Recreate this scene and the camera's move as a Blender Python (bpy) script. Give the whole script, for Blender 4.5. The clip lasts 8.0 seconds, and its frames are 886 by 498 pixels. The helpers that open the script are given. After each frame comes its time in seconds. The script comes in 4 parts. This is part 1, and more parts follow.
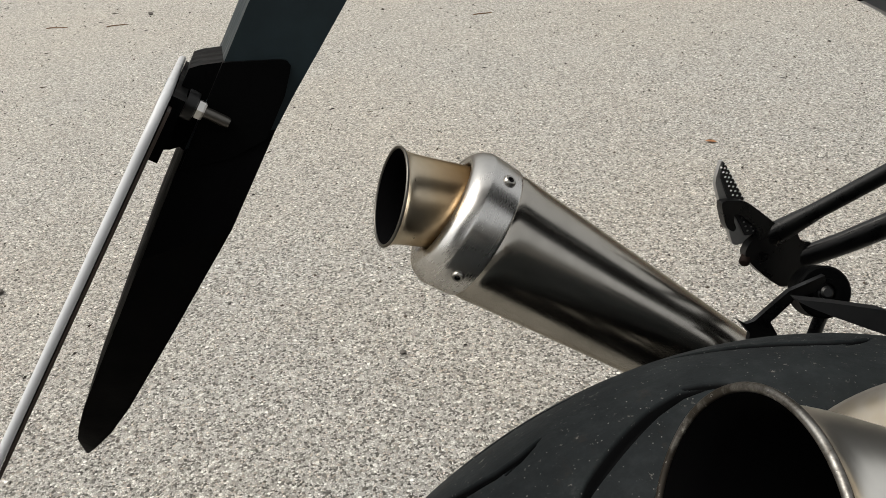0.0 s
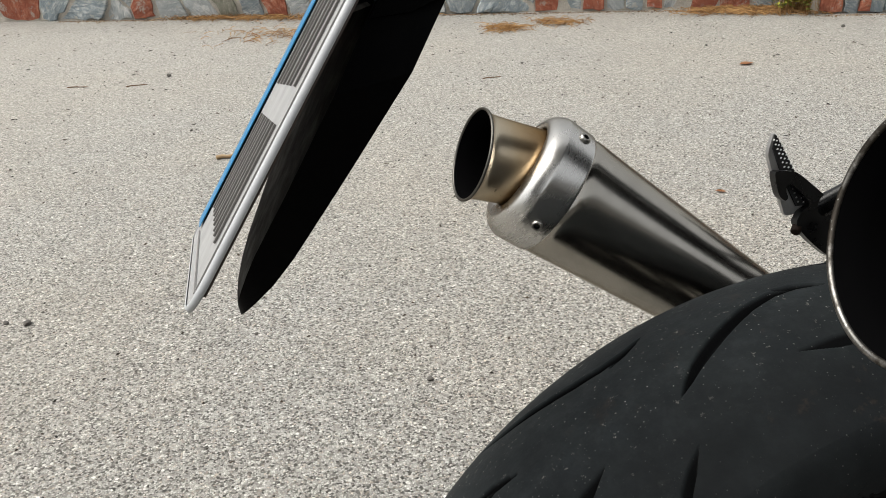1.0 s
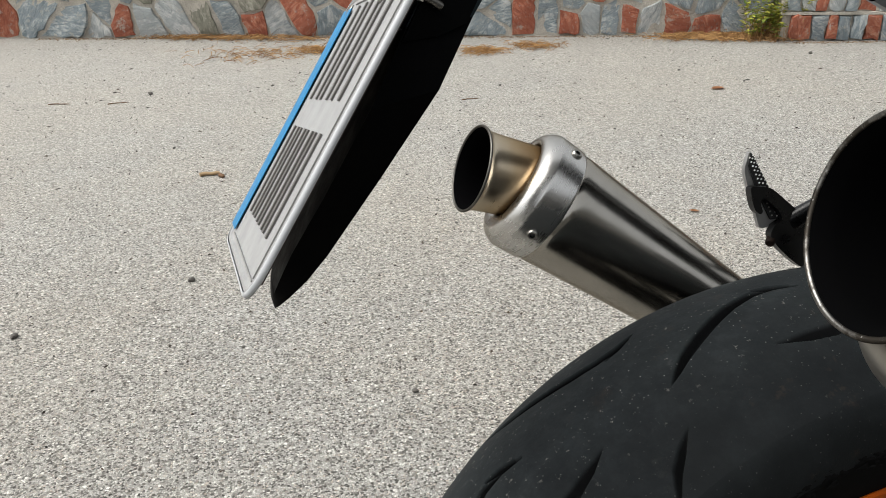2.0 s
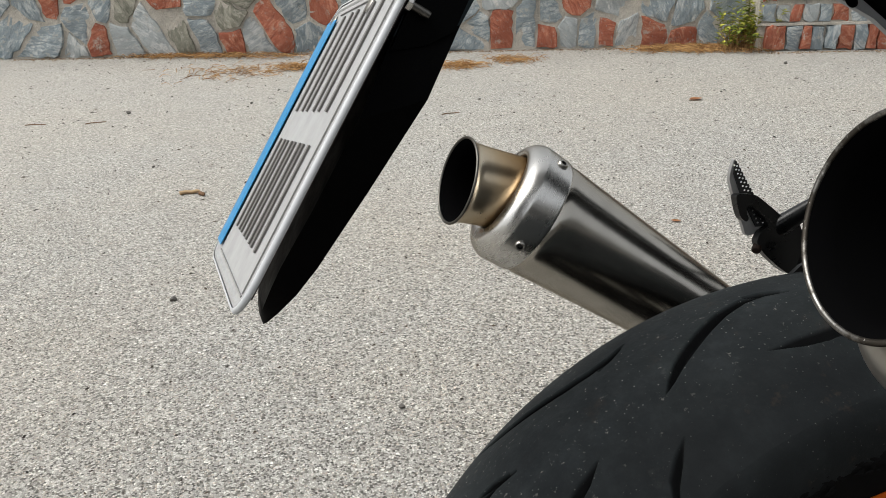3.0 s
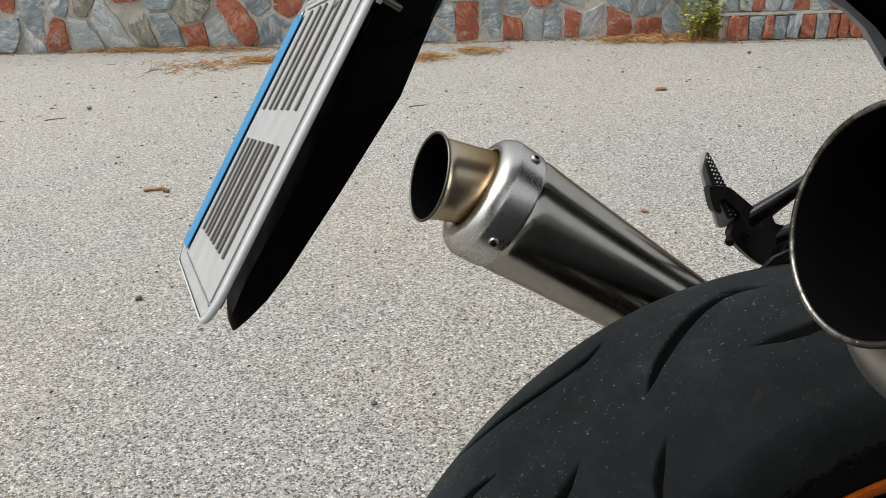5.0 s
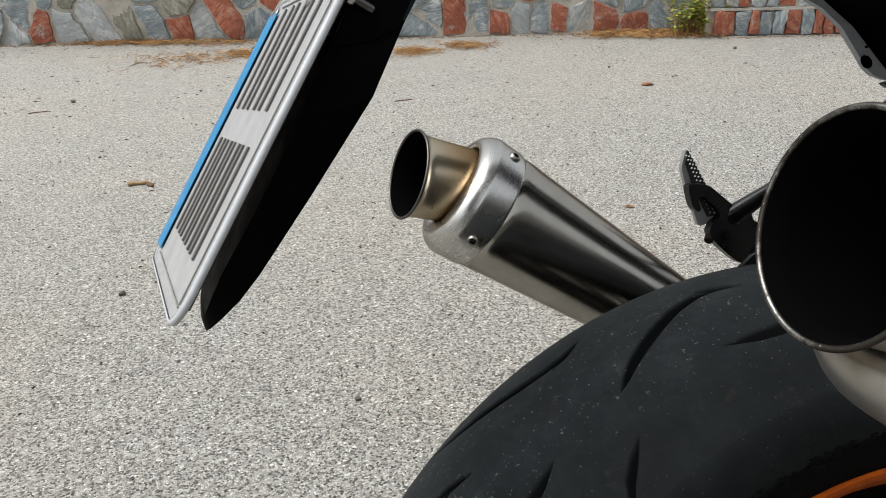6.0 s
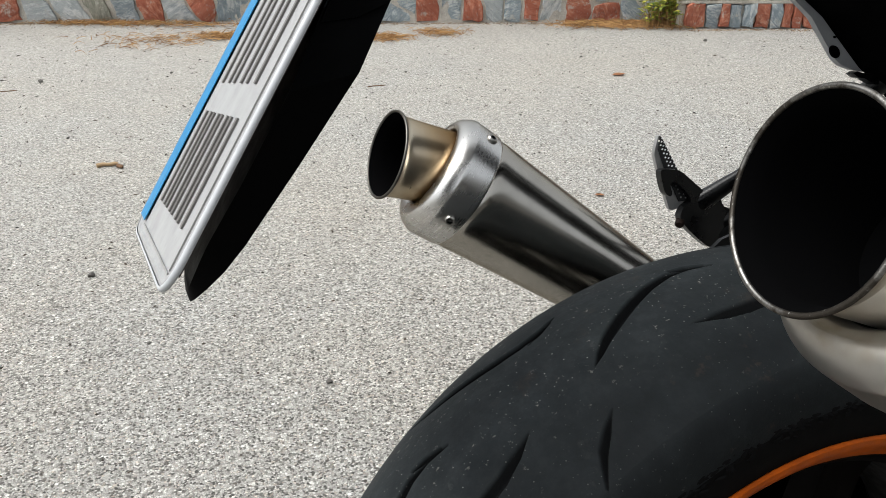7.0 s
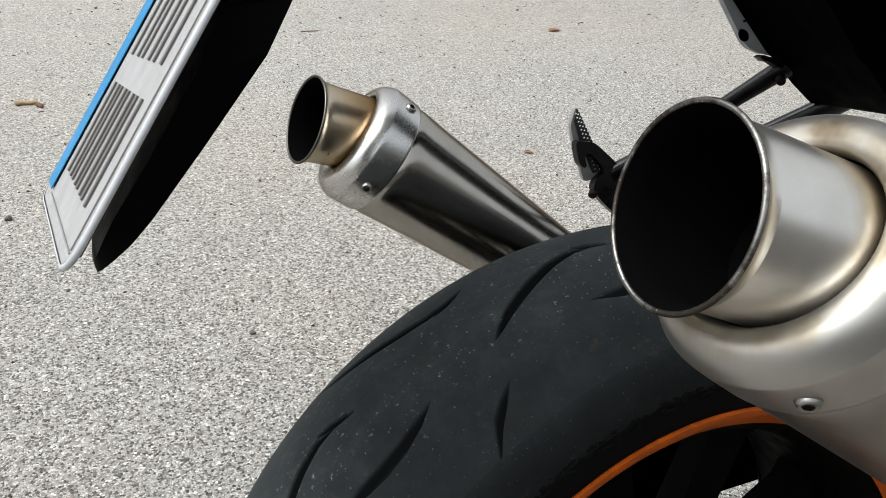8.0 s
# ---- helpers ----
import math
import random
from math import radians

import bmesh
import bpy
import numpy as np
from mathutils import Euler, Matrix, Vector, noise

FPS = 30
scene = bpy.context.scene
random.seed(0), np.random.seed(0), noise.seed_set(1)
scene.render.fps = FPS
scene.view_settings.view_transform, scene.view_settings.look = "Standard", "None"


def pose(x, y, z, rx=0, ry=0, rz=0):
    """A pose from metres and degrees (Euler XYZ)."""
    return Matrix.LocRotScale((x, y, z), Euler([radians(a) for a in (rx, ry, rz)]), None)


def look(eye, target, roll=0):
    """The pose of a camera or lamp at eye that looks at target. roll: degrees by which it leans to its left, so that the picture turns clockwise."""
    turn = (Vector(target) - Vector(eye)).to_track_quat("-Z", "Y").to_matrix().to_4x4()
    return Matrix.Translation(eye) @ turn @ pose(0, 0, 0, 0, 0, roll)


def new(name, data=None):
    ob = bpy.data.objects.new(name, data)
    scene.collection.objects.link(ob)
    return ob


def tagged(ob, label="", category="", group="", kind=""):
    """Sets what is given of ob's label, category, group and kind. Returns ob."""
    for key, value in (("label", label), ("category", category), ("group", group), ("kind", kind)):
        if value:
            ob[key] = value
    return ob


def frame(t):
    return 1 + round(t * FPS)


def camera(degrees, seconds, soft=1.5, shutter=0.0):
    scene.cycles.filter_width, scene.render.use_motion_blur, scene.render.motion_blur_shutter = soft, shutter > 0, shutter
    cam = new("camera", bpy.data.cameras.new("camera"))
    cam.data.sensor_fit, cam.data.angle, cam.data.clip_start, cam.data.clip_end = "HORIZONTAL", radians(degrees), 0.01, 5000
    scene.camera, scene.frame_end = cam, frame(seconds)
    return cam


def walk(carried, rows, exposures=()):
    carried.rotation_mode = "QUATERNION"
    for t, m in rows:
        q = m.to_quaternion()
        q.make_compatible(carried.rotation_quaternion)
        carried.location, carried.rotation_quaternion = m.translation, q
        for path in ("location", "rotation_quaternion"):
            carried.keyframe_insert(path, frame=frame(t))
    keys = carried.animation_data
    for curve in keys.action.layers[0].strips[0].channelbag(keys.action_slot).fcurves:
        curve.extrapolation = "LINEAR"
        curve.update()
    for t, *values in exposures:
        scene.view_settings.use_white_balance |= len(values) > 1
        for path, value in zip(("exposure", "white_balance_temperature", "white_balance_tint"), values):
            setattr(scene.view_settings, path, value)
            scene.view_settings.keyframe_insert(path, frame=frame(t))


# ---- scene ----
cam = camera(53.2, 8.0, soft=0.85)
PATH = [
    (0.0, pose(-0.2281, -0.2172, 0.9043, 58.048, 2.816, -14.667)),
    (0.5, pose(-0.2725, -0.2472, 0.8606, 61.078, 3.521, -13.365)),
    (1.0, pose(-0.3088, -0.2747, 0.8480, 63.385, 2.086, -14.920)),
    (1.5, pose(-0.3327, -0.3101, 0.8597, 64.122, 1.209, -15.775)),
    (3.0, pose(-0.3426, -0.3044, 0.8547, 65.633, 1.507, -17.906)),
    (3.5, pose(-0.3397, -0.2933, 0.8601, 65.641, 1.790, -18.652)),
    (4.0, pose(-0.3419, -0.2889, 0.8578, 65.529, 1.851, -19.337)),
    (4.5, pose(-0.3439, -0.2904, 0.8526, 65.341, 1.662, -19.767)),
    (6.0, pose(-0.3351, -0.2925, 0.8560, 64.646, 1.060, -20.818)),
    (6.5, pose(-0.3356, -0.2947, 0.8514, 64.573, 0.591, -21.193)),
    (7.0, pose(-0.3445, -0.3009, 0.8544, 63.883, -0.424, -22.309)),
    (7.5, pose(-0.3328, -0.3134, 0.8346, 63.155, -1.321, -24.007)),
    (8.0, pose(-0.3348, -0.3109, 0.8748, 60.558, -3.811, -25.371)),
]
walk(cam, PATH, exposures=((0.0, 0.70, 6750, 7), (1.5, 0.79, 6500, 6.5), (3.5, 0.75, 6450, 6.5), (6.0, 0.74, 6350, 6.5), (6.5, 0.84, 6320, 6.5), (7.0, 0.93, 6300, 6.5), (8.0, 0.94, 6250, 6.5)))

# ---------------------------------------------------------------- light
SUN_ELEV, SUN_AZ = 58.0, -76.0  # degrees; azimuth from +y towards +x
world = bpy.data.worlds.new("world")
scene.world = world
world.use_nodes = True
wn = world.node_tree
sky = wn.nodes.new("ShaderNodeTexSky")
sky.sky_type, sky.sun_disc = "NISHITA", False
sky.sun_elevation, sky.sun_rotation = radians(SUN_ELEV), radians(SUN_AZ)
sky.dust_density, sky.air_density, sky.ozone_density = 7.0, 0.5, 0.6
haze = wn.nodes.new("ShaderNodeHueSaturation")  # thin high cloud takes most of the blue out of the sky
haze.inputs["Saturation"].default_value = 0.4
wn.links.new(sky.outputs[0], haze.inputs["Color"])
veil = wn.nodes.new("ShaderNodeMix")  # an even veil of thin cloud over the whole sky
veil.data_type = "RGBA"
veil.inputs[0].default_value = 0.3
veil.inputs[7].default_value = (7.0, 6.9, 6.8, 1)
wn.links.new(haze.outputs[0], veil.inputs[6])
wn.links.new(veil.outputs[2], wn.nodes["Background"].inputs[0])
wn.nodes["Background"].inputs[1].default_value = 0.135
sun = new("sun", bpy.data.lights.new("sun", "SUN"))
sun.data.energy, sun.data.angle, sun.data.color = 1.2, radians(40), (1.0, 0.97, 0.93)
_a, _e = radians(SUN_AZ), radians(SUN_ELEV)
sun.matrix_world = look((30 * math.sin(_a) * math.cos(_e), 30 * math.cos(_a) * math.cos(_e), 30 * math.sin(_e)), (0, 0, 0))


# ---------------------------------------------------------------- materials
class Mat:
    """A node material with short ways to add nodes."""

    def __init__(self, name, color=(0.5, 0.5, 0.5), rough=0.6, metal=0.0, spec=0.5):
        self.m = bpy.data.materials.new(name)
        self.m.use_nodes = True
        self.t = self.m.node_tree
        self.b = self.t.nodes["Principled BSDF"]
        self.set("Base Color", (*color, 1))
        self.set("Roughness", rough)
        self.set("Metallic", metal)
        self.set("Specular IOR Level", spec)
        self.co = self.t.nodes.new("ShaderNodeTexCoord").outputs["Object"]

    def set(self, key, v):
        self.b.inputs[key].default_value = v

    def plug(self, key, out):
        self.t.links.new(out, self.b.inputs[key])

    def scaled(self, sx, sy, sz, shift=None):
        n = self.t.nodes.new("ShaderNodeMapping")
        n.inputs["Scale"].default_value = (sx, sy, sz)
        self.t.links.new(self.co, n.inputs["Vector"])
        if shift is not None:
            self.t.links.new(shift, n.inputs["Location"])
        return n.outputs[0]

    def noise(self, scale, detail=4.0, rough=0.55, co=None, distort=0.0):
        n = self.t.nodes.new("ShaderNodeTexNoise")
        n.inputs["Scale"].default_value, n.inputs["Detail"].default_value = scale, detail
        n.inputs["Roughness"].default_value, n.inputs["Distortion"].default_value = rough, distort
        self.t.links.new(co or self.co, n.inputs["Vector"])
        return n.outputs[0]

    def voronoi(self, scale, feature="F1", out="Color", co=None):
        n = self.t.nodes.new("ShaderNodeTexVoronoi")
        n.feature = feature
        n.inputs["Scale"].default_value = scale
        self.t.links.new(co or self.co, n.inputs["Vector"])
        return n.outputs[out]

    def ramp(self, fac, *stops):
        n = self.t.nodes.new("ShaderNodeValToRGB")
        e = n.color_ramp.elements
        while len(e) < len(stops):
            e.new(0.5)
        for el, (p, c) in zip(e, stops):
            el.position, el.color = p, (*c, 1) if len(c) == 3 else c
        self.t.links.new(fac, n.inputs[0])
        return n.outputs[0]

    def grey(self, fac, *stops):
        return self.ramp(fac, *[(p, (v, v, v)) for p, v in stops])

    def mix(self, fac, a, b, mode="MIX"):
        n = self.t.nodes.new("ShaderNodeMix")
        n.data_type, n.blend_type = "RGBA", mode
        for sock, v in ((n.inputs[0], fac), (n.inputs[6], a), (n.inputs[7], b)):
            if isinstance(v, (int, float)):
                sock.default_value = v
            elif isinstance(v, tuple):
                sock.default_value = (*v, 1)
            else:
                self.t.links.new(v, sock)
        return n.outputs[2]

    def math(self, op, a, b=0.0):
        n = self.t.nodes.new("ShaderNodeMath")
        n.operation = op
        for sock, v in zip(n.inputs, (a, b)):
            if isinstance(v, (int, float)):
                sock.default_value = v
            else:
                self.t.links.new(v, sock)
        return n.outputs[0]

    def xyz(self, k, co=None):
        n = self.t.nodes.new("ShaderNodeSeparateXYZ")
        self.t.links.new(co or self.co, n.inputs[0])
        return n.outputs[k]

    def random(self):
        return self.t.nodes.new("ShaderNodeObjectInfo").outputs["Random"]

    def bump(self, height, strength=0.3, dist=0.002, after=None):
        n = self.t.nodes.new("ShaderNodeBump")
        n.inputs["Strength"].default_value, n.inputs["Distance"].default_value = strength, dist
        self.t.links.new(height, n.inputs["Height"])
        if after is not None:
            self.t.links.new(after, n.inputs["Normal"])
        self.plug("Normal", n.outputs[0])
        return n.outputs[0]


def asphalt():
    k = Mat("asphalt", rough=0.85, spec=0.3)
    big = k.noise(0.9, 5, 0.6)
    mid = k.noise(7, 4, 0.6)
    wob = k.noise(500, 2)
    cell = k.voronoi(300)
    tone = k.xyz(0, cell)
    hue = k.xyz(1, cell)
    stone = k.ramp(tone, (0.0, (0.032, 0.030, 0.027)), (0.16, (0.12, 0.115, 0.107)), (0.30, (0.262, 0.253, 0.237)), (0.60, (0.350, 0.340, 0.320)), (0.88, (0.440, 0.428, 0.405)), (1.0, (0.60, 0.588, 0.56)))
    stone = k.mix(k.grey(hue, (0.8, 0.0), (1.0, 0.5)), stone, k.mix(1.0, stone, (1.0, 0.80, 0.66), "MULTIPLY"))
    edge = k.grey(k.voronoi(300, "DISTANCE_TO_EDGE", "Distance"), (0.0, 0.25), (0.12, 1.0))
    c = k.mix(edge, (0.075, 0.072, 0.066), stone)
    # larger chips among the small ones
    chip = k.voronoi(95)
    pick = k.grey(k.xyz(2, chip), (0.93, 0.0), (0.95, 1.0))
    inside = k.grey(k.math("ADD", k.voronoi(95, "F1", "Distance"), k.math("MULTIPLY", k.noise(160, 3), 0.25)), (0.34, 1.0), (0.42, 0.0))
    chips = k.ramp(k.xyz(0, chip), (0.0, (0.05, 0.045, 0.04)), (0.35, (0.14, 0.13, 0.12)), (0.6, (0.50, 0.48, 0.45)), (1.0, (0.68, 0.67, 0.64)))
    c = k.mix(k.math("MULTIPLY", pick, inside), c, chips)
    c = k.mix(k.grey(big, (0.40, 0.0), (0.68, 0.75)), c, k.mix(1.0, c, (1.0, 0.935, 0.85), "MULTIPLY"))
    c = k.mix(k.grey(mid, (0.3, 0.35), (0.55, 0.0)), c, k.mix(1.0, c, (0.80, 0.78, 0.76), "MULTIPLY"))
    # the asphalt grows paler and flatter towards the foot of the wall
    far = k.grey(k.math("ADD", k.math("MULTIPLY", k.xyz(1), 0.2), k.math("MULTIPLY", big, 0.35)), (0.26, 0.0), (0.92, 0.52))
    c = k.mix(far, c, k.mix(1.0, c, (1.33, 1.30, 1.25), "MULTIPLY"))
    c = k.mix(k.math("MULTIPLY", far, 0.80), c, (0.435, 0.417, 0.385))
    # clusters of lighter and darker stones
    clump = k.grey(k.noise(95, 5, 0.75), (0.37, 0.74), (0.5, 1.0), (0.63, 1.27))
    c = k.mix(1.0, c, clump, "MULTIPLY")
    c = k.mix(1.0, c, (0.985, 1.0, 1.005), "MULTIPLY")
    k.plug("Base Color", c)
    hgt = k.math("ADD", k.math("MULTIPLY", edge, k.math("ADD", tone, 0.5)), k.math("MULTIPLY", wob, 0.5))
    k.bump(hgt, 0.6, 0.003)
    return k.m


def steel(name, tint=(0.56, 0.54, 0.50), rough=0.26, gold=None, straw=((0.38, 0.25, 0.13), (0.66, 0.52, 0.35), (0.84, 0.76, 0.63))):
    """Brushed stainless steel; gold: local heights between which heat has tinted it; straw: the tints from hot to cool."""
    k = Mat(name, tint, rough, 1.0)
    k.set("Specular Tint", (0.55, 0.52, 0.47, 1))
    brushed = k.noise(1.0, 5, 0.7, k.scaled(60, 60, 900))
    patch = k.noise(26, 6, 0.62)
    k.plug("Roughness", k.math("ADD", k.math("MULTIPLY", brushed, 0.08), k.math("ADD", k.math("MULTIPLY", patch, 0.20), rough - 0.14)))
    c = k.mix(k.grey(patch, (0.35, 0.0), (0.70, 0.6)), tint, tuple(v * 0.70 for v in tint))
    if gold:
        lo, hi = gold
        f = k.math("DIVIDE", k.math("SUBTRACT", k.math("ADD", k.xyz(2), k.math("MULTIPLY", k.noise(45, 3), 0.012)), lo + 0.006), hi - lo)
        c = k.mix(1.0, c, k.ramp(f, (0.0, straw[0]), (0.3, straw[1]), (0.62, straw[2]), (1.0, (1.0, 0.99, 0.97))), "MULTIPLY")
    k.plug("Base Color", c)
    k.bump(brushed, 0.03, 0.0003)
    return k.m


def worn_lip():
    """Sooty steel, scratched bright in patches."""
    k = Mat("pale_lip_steel", (0.2, 0.2, 0.19), 0.42, 1.0)
    k.set("Specular Tint", (0.5, 0.47, 0.43, 1))
    wear = k.grey(k.noise(70, 6, 0.72), (0.44, 0.0), (0.60, 1.0))
    c = k.mix(wear, (0.055, 0.049, 0.042), (0.27, 0.262, 0.248))
    k.plug("Base Color", k.mix(k.grey(k.noise(420, 4, 0.7), (0.62, 0.0), (0.70, 0.8)), c, (0.60, 0.59, 0.57)))
    k.plug("Roughness", k.grey(wear, (0.0, 0.55), (1.0, 0.34)))
    return k.m


TYRE_R, CROWN = 0.315, 5.2  # crown radius of the tyre, and how fast it falls away sideways


def rubber():
    k = Mat("tyre_rubber", (0.02, 0.021, 0.023), 0.62, spec=0.08)
    dust = k.noise(16, 6, 0.65)
    fine = k.noise(120, 4, 0.7)
    speck = k.grey(k.noise(230, 4, 0.75), (0.635, 0.0), (0.69, 1.0))
    gate = k.grey(k.noise(26, 4, 0.7), (0.40, 0.0), (0.56, 1.0))
    scuff = k.math("MULTIPLY", k.grey(k.noise(75, 5, 0.75), (0.60, 0.0), (0.72, 1.0)), k.grey(k.noise(9, 3), (0.5, 0.0), (0.65, 1.0)))
    c = k.mix(k.grey(dust, (0.35, 0.0), (0.72, 0.8)), (0.0160, 0.0190, 0.0207), (0.0290, 0.0333, 0.0345))
    c = k.mix(k.grey(fine, (0.45, 0.0), (0.75, 0.35)), c, (0.034, 0.0375, 0.038))
    c = k.mix(k.math("MULTIPLY", scuff, 0.6), c, (0.10, 0.105, 0.10))
    c = k.mix(k.math("MULTIPLY", speck, gate), c, (0.17, 0.165, 0.15))
    dot = k.math("MULTIPLY", k.grey(k.voronoi(430, "F1", "Distance"), (0.08, 1.0), (0.20, 0.0)), k.grey(k.xyz(0, k.voronoi(430)), (0.79, 0.0), (0.84, 1.0)))
    dot = k.math("MULTIPLY", dot, k.grey(k.noise(22, 3), (0.36, 0.2), (0.58, 1.0)))
    c = k.mix(dot, c, (0.31, 0.31, 0.29))
    # the right shoulder is painted darker, for the shade beside the silencer
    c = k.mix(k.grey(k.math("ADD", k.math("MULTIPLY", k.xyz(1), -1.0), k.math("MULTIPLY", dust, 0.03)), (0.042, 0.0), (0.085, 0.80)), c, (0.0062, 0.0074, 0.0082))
    blot = k.grey(k.noise(48, 6, 0.7), (0.36, 0.82), (0.52, 1.0), (0.66, 1.30))
    c = k.mix(1.0, c, blot, "MULTIPLY")
    stain = k.math("MULTIPLY", k.grey(k.noise(34, 5, 0.7), (0.60, 0.0), (0.68, 0.4)), gate)
    c = k.mix(stain, c, (0.055, 0.038, 0.027))
    # groove floors coloured near black: less dust, plus the shade inside painted in
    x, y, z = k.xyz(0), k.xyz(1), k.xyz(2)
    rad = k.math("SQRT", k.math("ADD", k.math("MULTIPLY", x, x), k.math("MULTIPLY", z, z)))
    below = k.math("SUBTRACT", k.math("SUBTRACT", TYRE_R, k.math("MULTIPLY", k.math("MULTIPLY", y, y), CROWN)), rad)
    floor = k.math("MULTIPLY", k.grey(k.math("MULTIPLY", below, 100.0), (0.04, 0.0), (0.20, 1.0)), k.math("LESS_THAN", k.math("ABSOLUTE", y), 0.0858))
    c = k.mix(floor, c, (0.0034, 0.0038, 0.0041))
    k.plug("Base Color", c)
    k.plug("Roughness", k.grey(dust, (0.3, 0.62), (0.7, 0.85)))
    k.bump(k.noise(320, 5, 0.7), 0.3, 0.0012)
    return k.m


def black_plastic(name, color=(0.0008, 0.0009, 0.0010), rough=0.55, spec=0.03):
    k = Mat(name, color, rough, spec=spec)
    n = k.noise(60, 5, 0.6)
    k.plug("Base Color", k.mix(k.grey(n, (0.4, 0.0), (0.75, 0.6)), color, tuple(v * 2.0 for v in color)))
    k.plug("Roughness", k.grey(n, (0.3, rough - 0.1), (0.7, rough + 0.15)))
    k.bump(k.noise(700, 2), 0.12, 0.0006)
    return k.m


def paint(name, color, rough=0.35, metal=0.0):
    k = Mat(name, color, rough, metal)
    n = k.noise(35, 5, 0.6)
    k.plug("Base Color", k.mix(k.grey(n, (0.45, 0.0), (0.8, 0.5)), color, tuple(v * 0.6 for v in color)))
    k.plug("Roughness", k.grey(n, (0.3, rough - 0.08), (0.7, rough + 0.15)))
    return k.m


def stone_mat(name, dark, light, vein):
    k = Mat(name, light, 0.9, spec=0.2)
    r = k.random()
    comb = k.t.nodes.new("ShaderNodeCombineXYZ")
    for j, f in enumerate((7.0, 13.0, 5.0)):
        k.t.links.new(k.math("MULTIPLY", r, f), comb.inputs[j])
    turn = k.t.nodes.new("ShaderNodeVectorRotate")
    turn.inputs["Axis"].default_value = (0, 1, 0)
    k.t.links.new(k.math("MULTIPLY", r, 39.0), turn.inputs["Angle"])
    k.t.links.new(k.scaled(1, 1, 1, comb.outputs[0]), turn.inputs["Vector"])
    flow = k.t.nodes.new("ShaderNodeMapping")
    flow.inputs["Scale"].default_value = (1.0, 1.0, 3.6)
    k.t.links.new(turn.outputs[0], flow.inputs["Vector"])
    n = k.noise(9, 9, 0.72, turn.outputs[0], 0.6)
    m = k.noise(15, 9, 0.78, flow.outputs[0], 0.7)
    crack = k.grey(k.voronoi(13, "DISTANCE_TO_EDGE", "Distance", flow.outputs[0]), (0.0, 1.0), (0.03, 0.0))
    c = k.ramp(m, (0.41, dark), (0.50, light), (0.585, vein))
    c = k.mix(k.grey(n, (0.47, 0.0), (0.53, 0.75)), c, tuple(0.35 * a + 0.65 * b for a, b in zip(light, dark)))
    c = k.mix(k.math("MULTIPLY", crack, k.grey(n, (0.50, 0.0), (0.60, 0.2))), c, tuple(v * 0.35 for v in dark))
    gain = k.math("ADD", k.math("MULTIPLY", r, 0.42), 0.84)
    c = k.mix(1.0, c, k.grey(gain, (0.0, 0.0), (1.0, 1.0)), "MULTIPLY")
    dusty = k.grey(k.noise(60, 5, 0.7), (0.56, 0.0), (0.72, 0.5))
    c = k.mix(dusty, c, (0.42, 0.40, 0.36))
    smear = k.grey(k.noise(20, 7, 0.75), (0.57, 0.0), (0.63, 0.65))
    c = k.mix(smear, c, (0.52, 0.49, 0.43))
    k.plug("Base Color", c)
    hgt = k.math("SUBTRACT", k.math("ADD", m, k.math("MULTIPLY", n, 0.7)), k.math("MULTIPLY", crack, 0.12))
    k.bump(hgt, 0.9, 0.018)
    return k.m


def mortar():
    k = Mat("mortar", (0.4, 0.37, 0.32), 0.95, spec=0.15)
    n, m = k.noise(16, 6, 0.65), k.noise(150, 4, 0.7)
    k.plug("Base Color", k.mix(k.grey(m, (0.35, 0.0), (0.7, 0.5)), k.ramp(n, (0.3, (0.42, 0.395, 0.35)), (0.65, (0.68, 0.635, 0.56))), (0.24, 0.215, 0.18)))
    k.bump(k.math("ADD", n, k.math("MULTIPLY", m, 0.35)), 0.9, 0.03)
    return k.m


def plaster():
    k = Mat("grey_plaster", (0.15, 0.146, 0.138), 0.9, spec=0.2)
    n = k.noise(3.0, 6, 0.65)
    k.plug("Base Color", k.ramp(n, (0.35, (0.13, 0.127, 0.12)), (0.65, (0.18, 0.176, 0.166))))
    k.bump(k.noise(120, 4, 0.7), 0.4, 0.003)
    return k.m


def vegetal(name, a, b, rough=0.7):
    k = Mat(name, a, rough, spec=0.25)
    geo = k.t.nodes.new("ShaderNodeNewGeometry").outputs["Random Per Island"]
    k.plug("Base Color", k.ramp(geo, (0.0, a), (1.0, b)))
    return k.m


ASPHALT, RUBBER, MORTAR, PLASTER = asphalt(), rubber(), mortar(), plaster()
PALE_STRAW = ((0.42, 0.35, 0.26), (0.68, 0.62, 0.52), (0.86, 0.82, 0.76))
STEEL_BODY = steel("brushed_steel", (0.405, 0.385, 0.348), rough=0.205)
STEEL_CAP = steel("satin_steel", (0.60, 0.592, 0.575), 0.28)
STEEL_PIPE = steel("heat_tinted_steel", (0.66, 0.63, 0.58), 0.31, (0.019, 0.075))
STEEL_PALE = steel("pale_heat_tinted_steel", (0.74, 0.725, 0.69), 0.32, (0.009, 0.025), PALE_STRAW)
STEEL_DULL = steel("dull_brushed_steel", (0.32, 0.31, 0.29), 0.38)
CAP_DULL = steel("dull_satin_steel", (0.46, 0.452, 0.437), 0.42, (0.0162, 0.0110), PALE_STRAW)
SOCKET = Mat("dark_socket", (0.01, 0.01, 0.01), 0.7, spec=0.1).m
CHROME = steel("bolt_steel", (0.36, 0.35, 0.33), 0.36)
TOOTH = paint("bare_aluminium", (0.38, 0.38, 0.375), 0.45, 0.9)
ALU = paint("cast_aluminium", (0.36, 0.36, 0.355), 0.45, 0.9)
